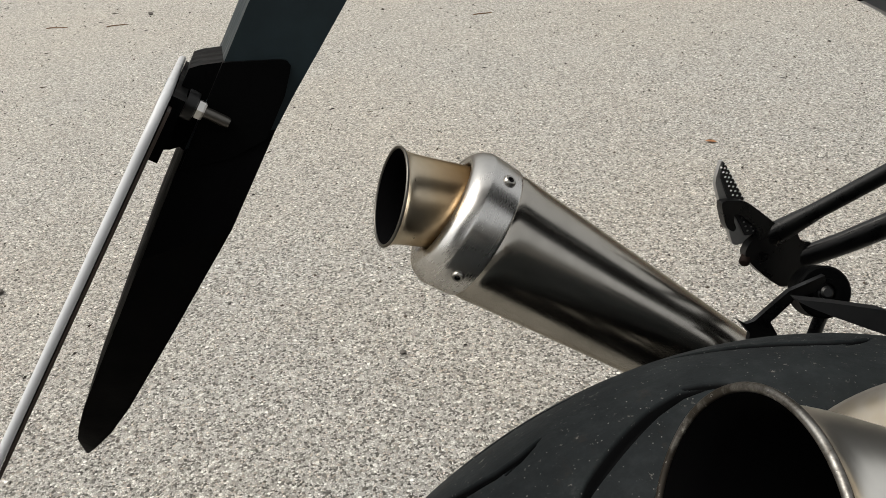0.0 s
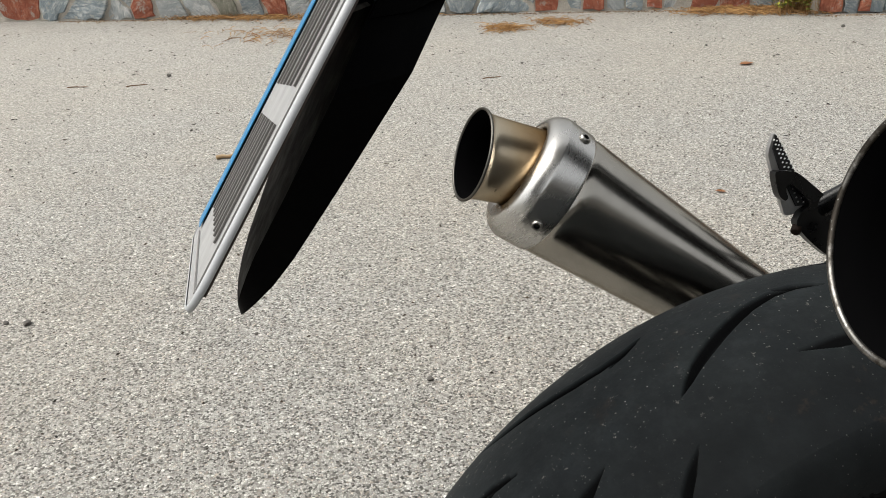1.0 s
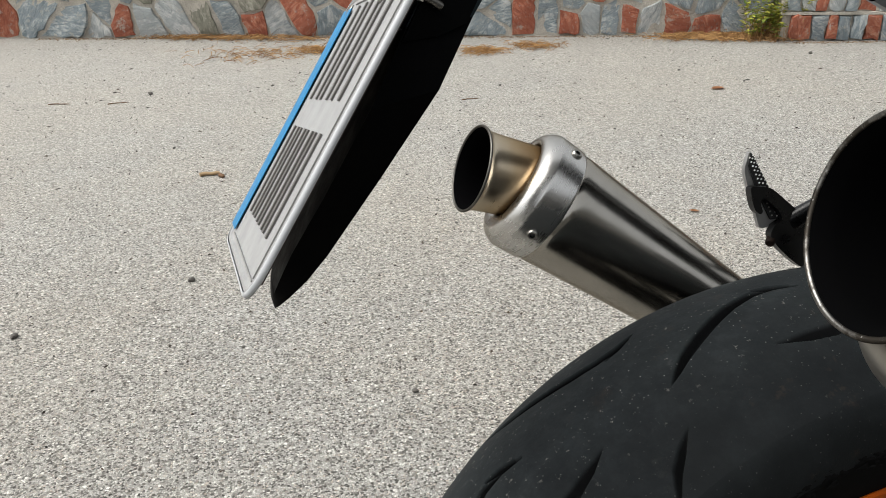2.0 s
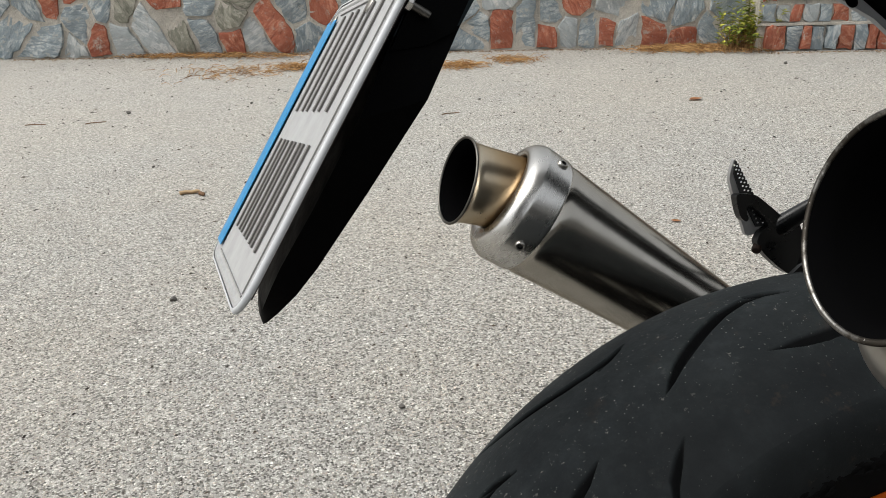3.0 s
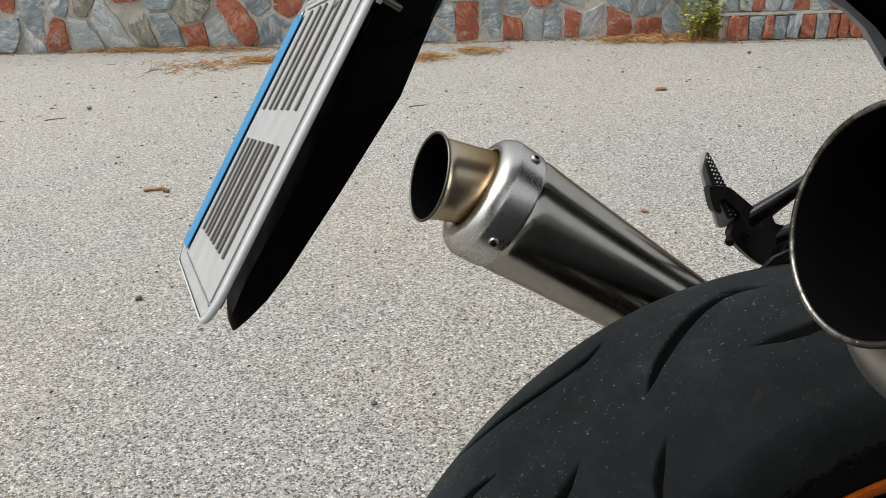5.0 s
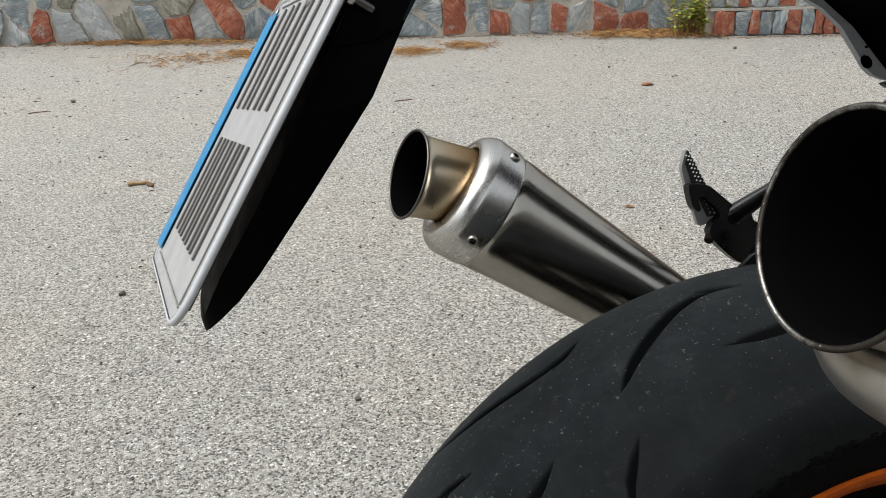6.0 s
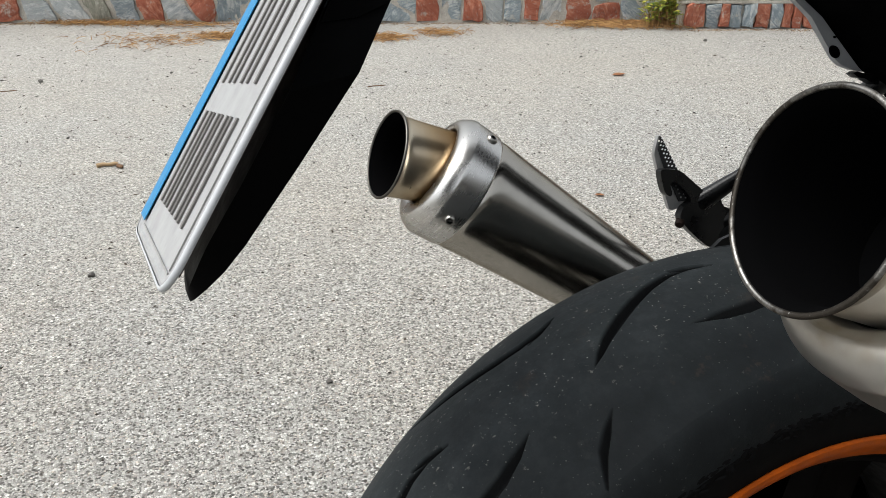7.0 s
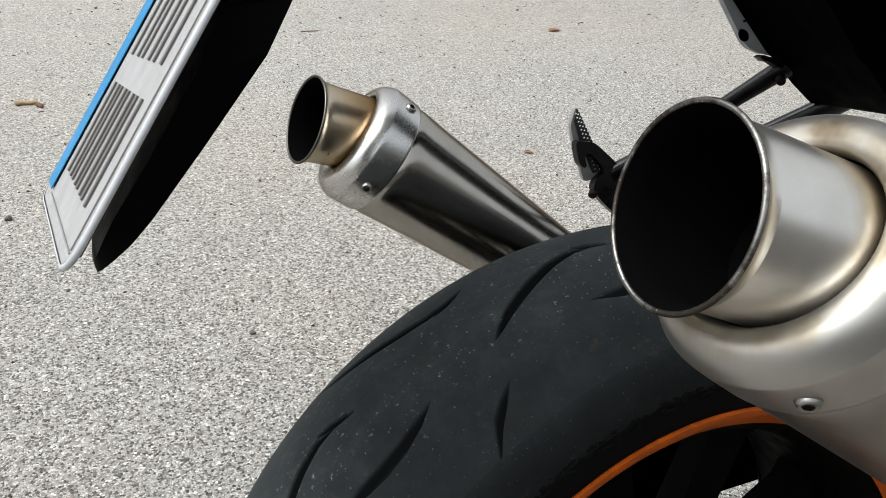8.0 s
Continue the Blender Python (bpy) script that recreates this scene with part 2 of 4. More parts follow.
LIP_PALE = worn_lip()
LIP_STEEL = steel("worn_lip_steel", (0.125, 0.120, 0.110), 0.40)
SOOT_AND_HOLE = Mat("soot_and_hole_black", (0.0015, 0.0015, 0.0017), 0.95, spec=0.02).m
SIDEWALL = black_plastic("sidewall_rubber", (0.0035, 0.0036, 0.0038), 0.8, 0.04)
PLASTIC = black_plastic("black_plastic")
SATIN = black_plastic("satin_black_metal", (0.0011, 0.0012, 0.0014), 0.30, 0.36)
HUGGER = black_plastic("matt_dark_plastic", (0.013, 0.0135, 0.014), 0.75, 0.1)
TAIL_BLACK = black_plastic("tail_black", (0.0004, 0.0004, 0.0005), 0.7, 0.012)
# the mudguard's plastic coloured as lit; PLASTIC serves for its shaded lower part
GUARD_LIT = black_plastic("lit_black_plastic", (0.0065, 0.0120, 0.0145), 0.5, 0.14)
WHEEL_BLACK = black_plastic("wheel_black", (0.0012, 0.0011, 0.001), 0.6, 0.03)
SPOKE_BROWN = black_plastic("brown_black_cast", (0.0017, 0.0013, 0.0011), 0.6, 0.04)
TAIL_GREY = paint("silver_grey_paint", (0.36, 0.375, 0.39), 0.4)
ORANGE = black_plastic("orange_powder_coat", (0.31, 0.058, 0.001), 0.5, 0.12)
PLATE_WHITE = paint("reflective_white", (0.275, 0.277, 0.28), 0.5)
PLATE_EDGE = paint("white_rolled_edge", (0.40, 0.415, 0.43), 0.42)
HOLDER = paint("brown_plastic", (0.05, 0.035, 0.028), 0.5)
PLATE_BLUE = paint("plate_blue", (0.005, 0.165, 0.36), 0.4)
PLATE_INK = paint("plate_ink", (0.105, 0.101, 0.096), 0.5)
PLATE_LINE = paint("plate_line", (0.20, 0.198, 0.195), 0.5)
SLATE = stone_mat("slate_grey_stone", (0.20, 0.245, 0.27), (0.38, 0.425, 0.445), (0.60, 0.62, 0.61))
PALE = stone_mat("pale_grey_stone", (0.33, 0.36, 0.37), (0.52, 0.545, 0.545), (0.68, 0.68, 0.66))
RED = stone_mat("red_brown_stone", (0.30, 0.095, 0.060), (0.46, 0.155, 0.095), (0.56, 0.26, 0.17))
GREEN = stone_mat("green_grey_stone", (0.18, 0.18, 0.14), (0.31, 0.30, 0.25), (0.43, 0.41, 0.34))
LEAF = vegetal("weed_leaf", (0.075, 0.13, 0.020), (0.42, 0.40, 0.065))
STRAW = vegetal("dry_straw", (0.13, 0.055, 0.018), (0.42, 0.25, 0.10), 0.8)
WEIGHT = paint("grey_weight", (0.005, 0.0056, 0.006), 0.7)
RUST = black_plastic("dark_rust", (0.008, 0.0045, 0.0032), 0.7, 0.1)
BARK = vegetal("dry_twig", (0.09, 0.05, 0.03), (0.2, 0.12, 0.07), 0.85)
LEAF_BROWN = vegetal("dead_leaf", (0.34, 0.155, 0.075), (0.40, 0.21, 0.11), 0.8)
PALE_WOOD = vegetal("broken_wood", (0.30, 0.20, 0.11), (0.36, 0.26, 0.15), 0.85)
PEBBLE = paint("grey_pebble", (0.085, 0.078, 0.07), 0.85)
CRUMB = vegetal("dark_crumb", (0.012, 0.011, 0.010), (0.07, 0.05, 0.035), 0.9)
SOIL = vegetal("soil_crumb", (0.07, 0.045, 0.028), (0.27, 0.19, 0.12), 0.95)
GRIT = vegetal("grit", (0.05, 0.045, 0.04), (0.5, 0.48, 0.45), 0.9)


# ---------------------------------------------------------------- mesh helpers
def part(name, bm, material, parent, label="", smooth=None, at=None):
    """Links a bmesh as ONE mesh object under a thing or a part. smooth: degrees under which edges are shaded smooth."""
    me = bpy.data.meshes.new(name)
    bmesh.ops.recalc_face_normals(bm, faces=bm.faces)
    if smooth:
        for f in bm.faces:
            f.smooth = True
        for e in bm.edges:
            if len(e.link_faces) == 2 and e.calc_face_angle(0) > radians(smooth):
                e.smooth = False
    bm.to_mesh(me)
    bm.free()
    me.materials.append(material)
    ob = new(name, me)
    ob.parent = parent
    if at is not None:
        ob.matrix_basis = at
    if label:
        ob["label"] = label
    return ob


def lathe(profile, steps=64, closed=False, axis="Z"):
    """Turns (radius, height) pairs round an axis."""
    bm = bmesh.new()
    rings = []
    for i in range(steps):
        a = 2 * math.pi * i / steps
        c, s = math.cos(a), math.sin(a)
        rings.append([bm.verts.new((r * c, r * s, z) if axis == "Z" else (r * c, z, r * s)) for r, z in profile])
    n = len(profile)
    for i in range(steps):
        p, q = rings[i], rings[(i + 1) % steps]
        for j in range(n if closed else n - 1):
            k = (j + 1) % n
            bm.faces.new((p[j], q[j], q[k], p[k]))
    return bm


def loft(sections, cap=True):
    """Skins closed rings of equally many points."""
    bm = bmesh.new()
    rings = [[bm.verts.new(p) for p in sec] for sec in sections]
    n = len(rings[0])
    for a, b in zip(rings, rings[1:]):
        for j in range(n):
            k = (j + 1) % n
            bm.faces.new((a[j], a[k], b[k], b[j]))
    if cap:
        bm.faces.new(rings[0][::-1])
        bm.faces.new(rings[-1])
    return bm


def bevel(bm, width, segments=2, angle=30):
    es = [e for e in bm.edges if len(e.link_faces) == 2 and e.calc_face_angle(0) > radians(angle)]
    bmesh.ops.bevel(bm, geom=es, offset=width, segments=segments, profile=0.6, affect="EDGES", clamp_overlap=True)
    return bm


def prism(outline, y0, y1, edge=0.0, segments=2):
    """A side outline in x and z, given thickness from y0 to y1."""
    bm = loft([[(x, y0, z) for x, z in outline], [(x, y1, z) for x, z in outline]])
    return bevel(bm, edge, segments) if edge else bm


def tube(points, radii, steps=16, flat=1.0, up=(0, 1, 0)):
    """A round or flattened bar along points."""
    secs = []
    pts = [Vector(p) for p in points]
    for i, p in enumerate(pts):
        d = (pts[min(i + 1, len(pts) - 1)] - pts[max(i - 1, 0)]).normalized()
        a = d.cross(Vector(up)).normalized()
        b = a.cross(d)
        r = radii[i] if isinstance(radii, (list, tuple)) else radii
        secs.append([p + a * (r * math.cos(w)) + b * (r * flat * math.sin(w)) for w in (2 * math.pi * j / steps for j in range(steps))])
    return loft(secs)


def frame_from(z_dir, origin, x_hint=(1, 0, 0)):
    z = Vector(z_dir).normalized()
    y = z.cross(Vector(x_hint)).normalized()
    x = y.cross(z)
    m = Matrix((x, y, z)).transposed().to_4x4()
    m.translation = origin
    return m


def thing(name, m, label, category, group=""):
    ob = new(name)
    ob.matrix_basis = m
    ob.empty_display_size = 0.1
    return tagged(ob, label, category, group)


# ---------------------------------------------------------------- ground
def ground_sheet():
    bm = bmesh.new()
    xs = [-3000, -300, -40, -12, -6, -3, -1.5, 0, 1.5, 3, 6, 12, 40, 300, 3000]
    grid = [[bm.verts.new((x, y, 0)) for y in xs] for x in xs]
    for i in range(len(xs) - 1):
        for j in range(len(xs) - 1):
            bm.faces.new((grid[i][j], grid[i + 1][j], grid[i + 1][j + 1], grid[i][j + 1]))
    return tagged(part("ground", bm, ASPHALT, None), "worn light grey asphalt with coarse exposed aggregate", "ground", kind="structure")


ground_sheet()

# ---------------------------------------------------------------- motorcycle
LEAN = Matrix(((0.9996, -0.0073, 0.0290), (0.0, 0.9694, 0.2455), (-0.0299, -0.2454, 0.9690))).to_quaternion().to_matrix().to_4x4()
AXLE_H = 0.3131
bike = thing("motorcycle", Matrix.Translation((0, 0, AXLE_H)) @ LEAN, "motorcycle with orange wheel and two steel silencers, leaning on asphalt", "motorcycle")

# -- rear wheel
PITCH = 34.6


def tread_lines(offset, side):
    """Centre lines of the grooves of one pitch: angle, y, half width."""
    lines = (
        ((84, 0.013, -0.0004), (81.5, 0.0085, 0.0022), (79, 0.0075, 0.0042), (76, 0.0115, 0.0052), (73.4, 0.0173, 0.0056), (70.5, 0.0245, 0.0054), (68, 0.031, 0.0044), (66.3, 0.0366, 0.0022), (64.7, 0.0420, -0.0020)),
        ((79.8, 0.0035, 0.0005), (81.5, 0.006, 0.0014), (83.2, 0.0105, 0.001)),
        ((63.1, 0.0628, -0.0016), (61, 0.0690, 0.0022), (59.2, 0.0745, 0.0026), (57, 0.0850, -0.0006)),
        ((55.8, 0.0450, -0.0016), (53.2, 0.0490, 0.003), (50.5, 0.0518, 0.0046), (47.5, 0.0525, 0.005), (45, 0.0515, 0.0042), (41.2, 0.0488, -0.0016)),
    )
    return [[(a + offset, y * side, w * 0.52) for a, y, w in l] for l in lines]


def tyre_mesh():
    lines = []
    for k in range(-6, 5):
        lines += tread_lines(k * PITCH, -1) + tread_lines((k - 0.5) * PITCH, 1)
    segs = []
    for l in lines:
        for (a0, y0, w0), (a1, y1, w1) in zip(l, l[1:]):
            segs.append((radians(a0) * TYRE_R, y0, w0, radians(a1) * TYRE_R, y1, w1))
    segs = np.array(segs)
    fine = np.arange(20.0, 112.0, 0.085)
    coarse = np.arange(112.0, 380.0, 2.0)
    ang = np.concatenate([fine, coarse])
    ys = np.linspace(-0.086, 0.086, 390)
    side = [(0.2705, 0.0886), (0.2625, 0.0902), (0.2540, 0.0905), (0.245, 0.0895), (0.232, 0.086), (0.2205, 0.0815), (0.213, 0.078)]
    verts, faces = [], []
    m = len(ys) + 2 * len(side)
    for a in ang:
        arc = radians(a) * TYRE_R
        px, py = arc, ys
        dx, dy = segs[:, 3] - segs[:, 0], segs[:, 4] - segs[:, 1]
        near = np.abs(segs[:, 0] - arc) < 0.06
        depth = np.zeros(len(ys))
        if near.any():
            s = segs[near]
            ddx, ddy = dx[near], dy[near]
            t = np.clip(((px - s[:, 0])[None] * ddx + (py[:, None] - s[:, 1]) * ddy) / (ddx ** 2 + ddy ** 2), 0, 1)
            dist = np.hypot(px - (s[:, 0] + t * ddx), py[:, None] - (s[:, 1] + t * ddy)) - (s[:, 2] + t * (s[:, 5] - s[:, 2]))
            d = dist.min(1)
            depth = 0.0055 * np.clip(0.5 - d / 0.0022, 0, 1)
        r = TYRE_R - CROWN * ys ** 2 - depth
        c, sn = -math.cos(radians(a)), math.sin(radians(a))
        row = [(rr, -yy) for rr, yy in side[::-1]] + list(zip(r, ys)) + side
        verts += [(rr * c, yy, rr * sn) for rr, yy in row]
    n = len(ang)
    for i in range(n):
        a0, b0 = i * m, ((i + 1) % n) * m
        faces += [(a0 + j, a0 + j + 1, b0 + j + 1, b0 + j) for j in range(m - 1)]
    me = bpy.data.meshes.new("tyre")
    me.from_pydata(verts, [], faces)
    me.polygons.foreach_set("use_smooth", [True] * len(me.polygons))
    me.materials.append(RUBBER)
    me.materials.append(SIDEWALL)
    kind_of = [1 if j < 3 or j > m - 5 else 0 for j in range(m - 1)] * n
    me.polygons.foreach_set("material_index", kind_of)
    return me


def rear_wheel():
    well = [(0.2170, 0.0660), (0.2170, 0.055), (0.206, 0.04)]
    inner = [(0.188, 0.010), (0.189, 0.040), (0.193, 0.054), (0.2000, 0.0620), (0.2040, 0.0672), (0.2060, 0.0665)]
    prof = well + [(r, -y) for r, y in well[::-1]] + [(r, -y) for r, y in inner[::-1]] + inner
    wheel = part("rear_wheel", lathe(prof, 140, True, "Y"), WHEEL_BLACK, bike, "rear wheel with a black cast rim", 35)
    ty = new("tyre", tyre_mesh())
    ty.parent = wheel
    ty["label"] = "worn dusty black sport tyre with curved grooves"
    for sd in (-1, 1):
        lip = [(0.2165, 0.0700), (0.2170, 0.0765), (0.2190, 0.0795), (0.2207, 0.0805), (0.2210, 0.0825), (0.2196, 0.0840), (0.2170, 0.0838), (0.2140, 0.0818), (0.2098, 0.0775), (0.2035, 0.0690), (0.2055, 0.0675)]
        part("rim_flange", lathe([(r, y * sd) for r, y in lip], 180, True, "Y"), ORANGE if sd < 0 else WHEEL_BLACK, wheel, "orange powder-coated rim edge" if sd < 0 else "", 35)
    for i in range(10):
        a = radians(27.5 + 36 * i)
        c, s = math.cos(a), math.sin(a)
        secs = []
        for r, w, t in ((0.045, 0.012, 0.026), (0.10, 0.014, 0.014), (0.135, 0.017, 0.011), (0.175, 0.0175, 0.011), (0.192, 0.023, 0.014)):
            secs.append([(c * r - s * u, v, s * r + c * u) for u, v in ((-w, -t), (w, -t), (w, t), (-w, t))])
        part("spoke", bevel(loft(secs), 0.004), SPOKE_BROWN, wheel, smooth=40)
    part("hub", lathe([(0.015, -0.08), (0.032, -0.08), (0.034, -0.05), (0.055, -0.04), (0.055, 0.04), (0.034, 0.05), (0.032, 0.08), (0.015, 0.08)], 48, True, "Y"), SATIN, wheel, smooth=35)
    disc = lathe([(0.075, -0.062), (0.110, -0.062), (0.110, -0.057), (0.075, -0.057)], 72, True, "Y")
    part("brake_disc", disc, SATIN, wheel, "dark brake disc", 35)
    return wheel


def torn_edge():
    """Little rolls of torn rubber along the edge of the tread."""
    rnd = random.Random(12)
    bm = bmesh.new()
    for _ in range(620):
        a = radians(20 + 115 * (math.floor(rnd.random() * 30) + rnd.random() ** 2) / 30)
        r = min(0.250, rnd.gauss(0.2450, 0.0025))
        s = rnd.uniform(0.0005, 0.0012)
        y = -0.0897 + 0.00004 * rnd.random()
        c, n = -math.cos(a), math.sin(a)
        mt = Matrix.Translation((r * c, y, r * n)) @ Matrix.Rotation(a - math.pi / 2 + rnd.uniform(-0.35, 0.35), 4, "Y") @ Matrix.Diagonal((s * rnd.uniform(1.5, 4), s * 0.4, s, 1))
        bmesh.ops.create_icosphere(bm, subdivisions=1, radius=1.0, matrix=mt)
    return bm


part("torn_rubber", torn_edge(), SIDEWALL, rear_wheel(), "rolls of torn rubber along the tread edge", 60)


def swingarm():
    side = [(-0.06, -0.010), (-0.03, 0.030), (0.05, 0.085), (0.20, 0.100), (0.46, 0.100), (0.46, 0.0215), (0.16, 0.0215), (0.05, 0.004), (0.0, -0.03), (-0.05, -0.03)]
    part("swingarm", prism(side, 0.098, 0.128, 0.004), TAIL_BLACK, bike, "black swingarm beam", 35)


swingarm()

# -- silencers
SIL_A = Vector((-0.110, 0.2075, 0.3502))
SIL_EL, SIL_AZ = radians(36.3), radians(-7.3)
PIPE_EL, PIPE_AZ = radians(18.5), radians(-3.7)
OUTLET = Vector((-0.1536, 0.2075, 0.3712))


def silencer(side, shift, seat, d_az, d_el, bend, tip, turn, girth, screws, label):
    """side: 1 left, -1 right; seat: how the body sits against its outlet; bend: how the root of the outlet pipe departs from its mouth, in radians; tip, turn: how the axis departs from the pattern, in degrees; girth: its size; screws: where the cap screws sit, in degrees. Local z runs back along the body's axis."""
    sx = Vector((1, side, 1))
    el = SIL_EL + radians(tip)
    az = SIL_AZ + radians(turn)
    back = Vector((-math.cos(el) * math.cos(az), -math.cos(el) * math.sin(az), math.sin(el))) * sx

    def heading(a, e):
        return Vector((-math.cos(PIPE_EL + e) * math.cos(PIPE_AZ + a), side * math.cos(PIPE_EL + e) * math.sin(PIPE_AZ + a), math.sin(PIPE_EL + e)))

    way = heading(d_az, d_el)
    root = heading(d_az + bend[0], d_el + bend[1])
    m = frame_from(back, SIL_A * sx + Vector(shift) + Vector(seat))
    body = part("silencer", lathe([(r * girth, z * girth) for r, z in ((0.022, -0.40), (0.0245, -0.355), (0.0456, -0.048), (0.0466, -0.036), (0.0471, -0.0300), (0.0471, -0.0265), (0.0468, -0.0240), (0.0462, -0.0222), (0.0455, -0.0205), (0.0452, -0.016), (0.04, -0.016))], 96), STEEL_BODY if side > 0 else STEEL_DULL, bike, label, 40, m)
    cap = [(0.0450, -0.0190), (0.0460, -0.0208), (0.0478, -0.0211), (0.0483, -0.0205), (0.0485, -0.0190), (0.0490, -0.0100), (0.0494, -0.0010)]
    # a crisp edge, then a face that curls over towards the outlet
    curl = [(0.0, 0.0)]
    for i in range(14):
        w = radians(10 if i == 0 else 22 + 66 * ((i - 0.5) / 13) ** 2)
        step = 0.35 if i == 0 else 1.0
        curl.append((curl[-1][0] - step * math.sin(w), curl[-1][1] + step * math.cos(w)))
    grow = (0.0494 - 0.0386) / -curl[-1][0]
    cap += [(0.0494 + r * grow, 0.0126 + (z - curl[-1][1]) * grow) for r, z in curl]
    cap = [(r * girth, z * girth) for r, z in cap]
    rim = 0.0385 * girth
    thin, slim = (0.93, 0.95) if side > 0 else (1.0, 0.985)  # the left outlet is a little slimmer
    hole = 0.0331 * thin * (slim + 0.005)
    cap += [(r, z * girth) for r, z in (((hole + 0.0032 + rim) / 2, 0.0126), (hole + 0.0032, 0.0120), (hole + 0.0022, 0.0112), (hole + 0.0014, 0.0100), (hole + 0.0009, 0.0085), (hole + 0.0007, 0.0060))]
    cap_bm = lathe(cap, 96)
    out = OUTLET * sx + Vector(shift)
    length = 0.060
    pf = frame_from(way, out - way * length)
    pm = m.inverted() @ pf
    # the hole in the cap lies where the slanting pipe comes out
    p0 = pf.inverted() @ (out - root * (length + 0.002))
    p1, p2 = Vector((0, 0, length - 0.014)), Vector((0, 0, length - 0.009))
    o, d = pm @ p0, pm.to_3x3() @ (p1 - p0).normalized()
    for v in cap_bm.verts:
        if v.co.xy.length < rim and v.co.z > 0.005:
            f = min(1.0, (rim - v.co.xy.length) / 0.0025)
            hit = o + d * ((v.co.z - o.z) / d.z)
            lead = Vector((d.x, d.y)).normalized()
            along = v.co.xy.dot(lead)
            v.co.xy += (hit.xy + lead * along * (1 / d.z - 1)) * f
    part("end_cap", cap_bm, STEEL_CAP if side > 0 else CAP_DULL, body, "satin steel end cap", 50)

    def swept(radius, ends, steps=96):
        rings = []
        for t in (0.0, 0.2, 0.4, 0.6, 0.8, 1.0):
            c = p0 * (1 - t) ** 2 + p1 * (2 * t * (1 - t)) + p2 * t * t
            d = ((p1 - p0) * (1 - t) + (p2 - p1) * t).normalized()
            fr = frame_from(d, c)
            rt = radius * thin * (slim + (1 - slim) * t)
            rings.append([fr @ Vector((rt * math.cos(a), rt * math.sin(a), 0)) for a in (2 * math.pi * q / steps for q in range(steps))])
        for r, z in ends:
            fr = frame_from((0, 0, 1), (0, 0, z))
            rings.append([fr @ Vector((r * thin * math.cos(a), r * thin * math.sin(a), 0)) for a in (2 * math.pi * q / steps for q in range(steps))])
        return loft(rings, False)

    flare = [(0.0332, length - 0.0080), (0.0335, length - 0.0062), (0.0340, length - 0.0042), (0.0348, length - 0.0024), (0.0357, length - 0.0011), (0.0363, length - 0.0002)]
    part("outlet_pipe", swept(0.0331, flare), STEEL_PIPE if side > 0 else STEEL_PALE, body, "flared steel outlet pipe tinted golden by heat", 50, pm)
    ring = [(0.0356 * thin + 0.0011 * math.cos(a), length + 0.0003 + 0.0011 * math.sin(a)) for a in (2 * math.pi * q / 10 for q in range(10))]
    part("lip", lathe(ring, 96, True), LIP_STEEL if side > 0 else LIP_PALE, body, "scratched dark steel lip", 60, pm)
    part("inner_tube", swept(0.0316, [(0.0322, length - 0.006), (0.0332, length - 0.003), (0.0346, length + 0.0002)], 64), SOOT_AND_HOLE, body, "soot-black inside of the outlet", 50, pm)
    part("baffle", lathe([(0.0, -0.006), (0.031, -0.006)], 48), SOOT_AND_HOLE, body, "", 50)
    for k in range(4):
        w = radians(90 * k + screws)
        bmx = Matrix.Rotation(w, 4, "Z") @ Matrix.Translation((0.0492 * girth, 0, -0.0100 * girth)) @ Matrix.Rotation(radians(90), 4, "Y")
        bolt = lathe([(0.0, -0.0014), (0.0020, -0.0014), (0.0022, 0.0018), (0.0033, 0.0019), (0.0040, 0.0012), (0.0042, 0.0002), (0.0046, 0.0001), (0.0047, -0.002)], 24)
        part("bolt", bolt, CHROME, body, "steel socket screw with washer", 45, bmx)
        # the socket is coloured near black for the shade in its recess
        part("socket", lathe([(0.0, -0.0006), (0.0021, -0.0006), (0.0021, 0.0021), (0.0019, 0.0021)], 6), SOCKET, body, "dark hexagon socket", 0, bmx)
    return body


silencer(1, (0, 0, 0), (0, 0, 0), 0, 0, (0, 0), 0, 0, 1.0, 46, "brushed stainless steel conical silencer")
silencer(-1, (-0.0037, -0.0081, 0.0195), (0.0014, -0.0054, 0.0020), 0.026, -0.044, (-0.171, 0.085), 2.1, 2.3, 1.09, 39, "brushed stainless steel conical silencer")


# -- tail, plate carrier and plate
def tongue(first, last):
    rows = (
        (-0.150, 0.600, -0.105, 0.575, 0.046), (-0.205, 0.545, -0.170, 0.532, 0.050),
        (-0.236, 0.507, -0.2045, 0.505, 0.055), (-0.246, 0.490, -0.2170, 0.488, 0.055), (-0.2545, 0.4765, -0.2252, 0.477, 0.055), (-0.263, 0.463, -0.2330, 0.466, 0.056),
        (-0.282, 0.430, -0.2520, 0.436, 0.063), (-0.303, 0.392, -0.2775, 0.398, 0.047), (-0.317, 0.366, -0.3010, 0.363, 0.029), (-0.3215, 0.356, -0.3105, 0.3510, 0.0225), (-0.3246, 0.3475, -0.3185, 0.3423, 0.0150), (-0.3258, 0.3425, -0.3235, 0.3370, 0.0085), (-0.3262, 0.3395, -0.3253, 0.3350, 0.0035))
    secs = []
    for rx, rz, fx, fz, w in rows[first:last + 1]:
        secs.append([(rx, -w, rz), (fx, -w, fz), (fx, w, fz), (rx, w, rz)])
    return bevel(loft(secs), 0.003, 2, 40)


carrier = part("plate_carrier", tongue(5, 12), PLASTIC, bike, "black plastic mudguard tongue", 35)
# the root's lighter colour paints in the light on the upper mudguard
part("guard_root", tongue(0, 5), GUARD_LIT, carrier, "mudguard root in lighter blue-black for the light on it", 35)

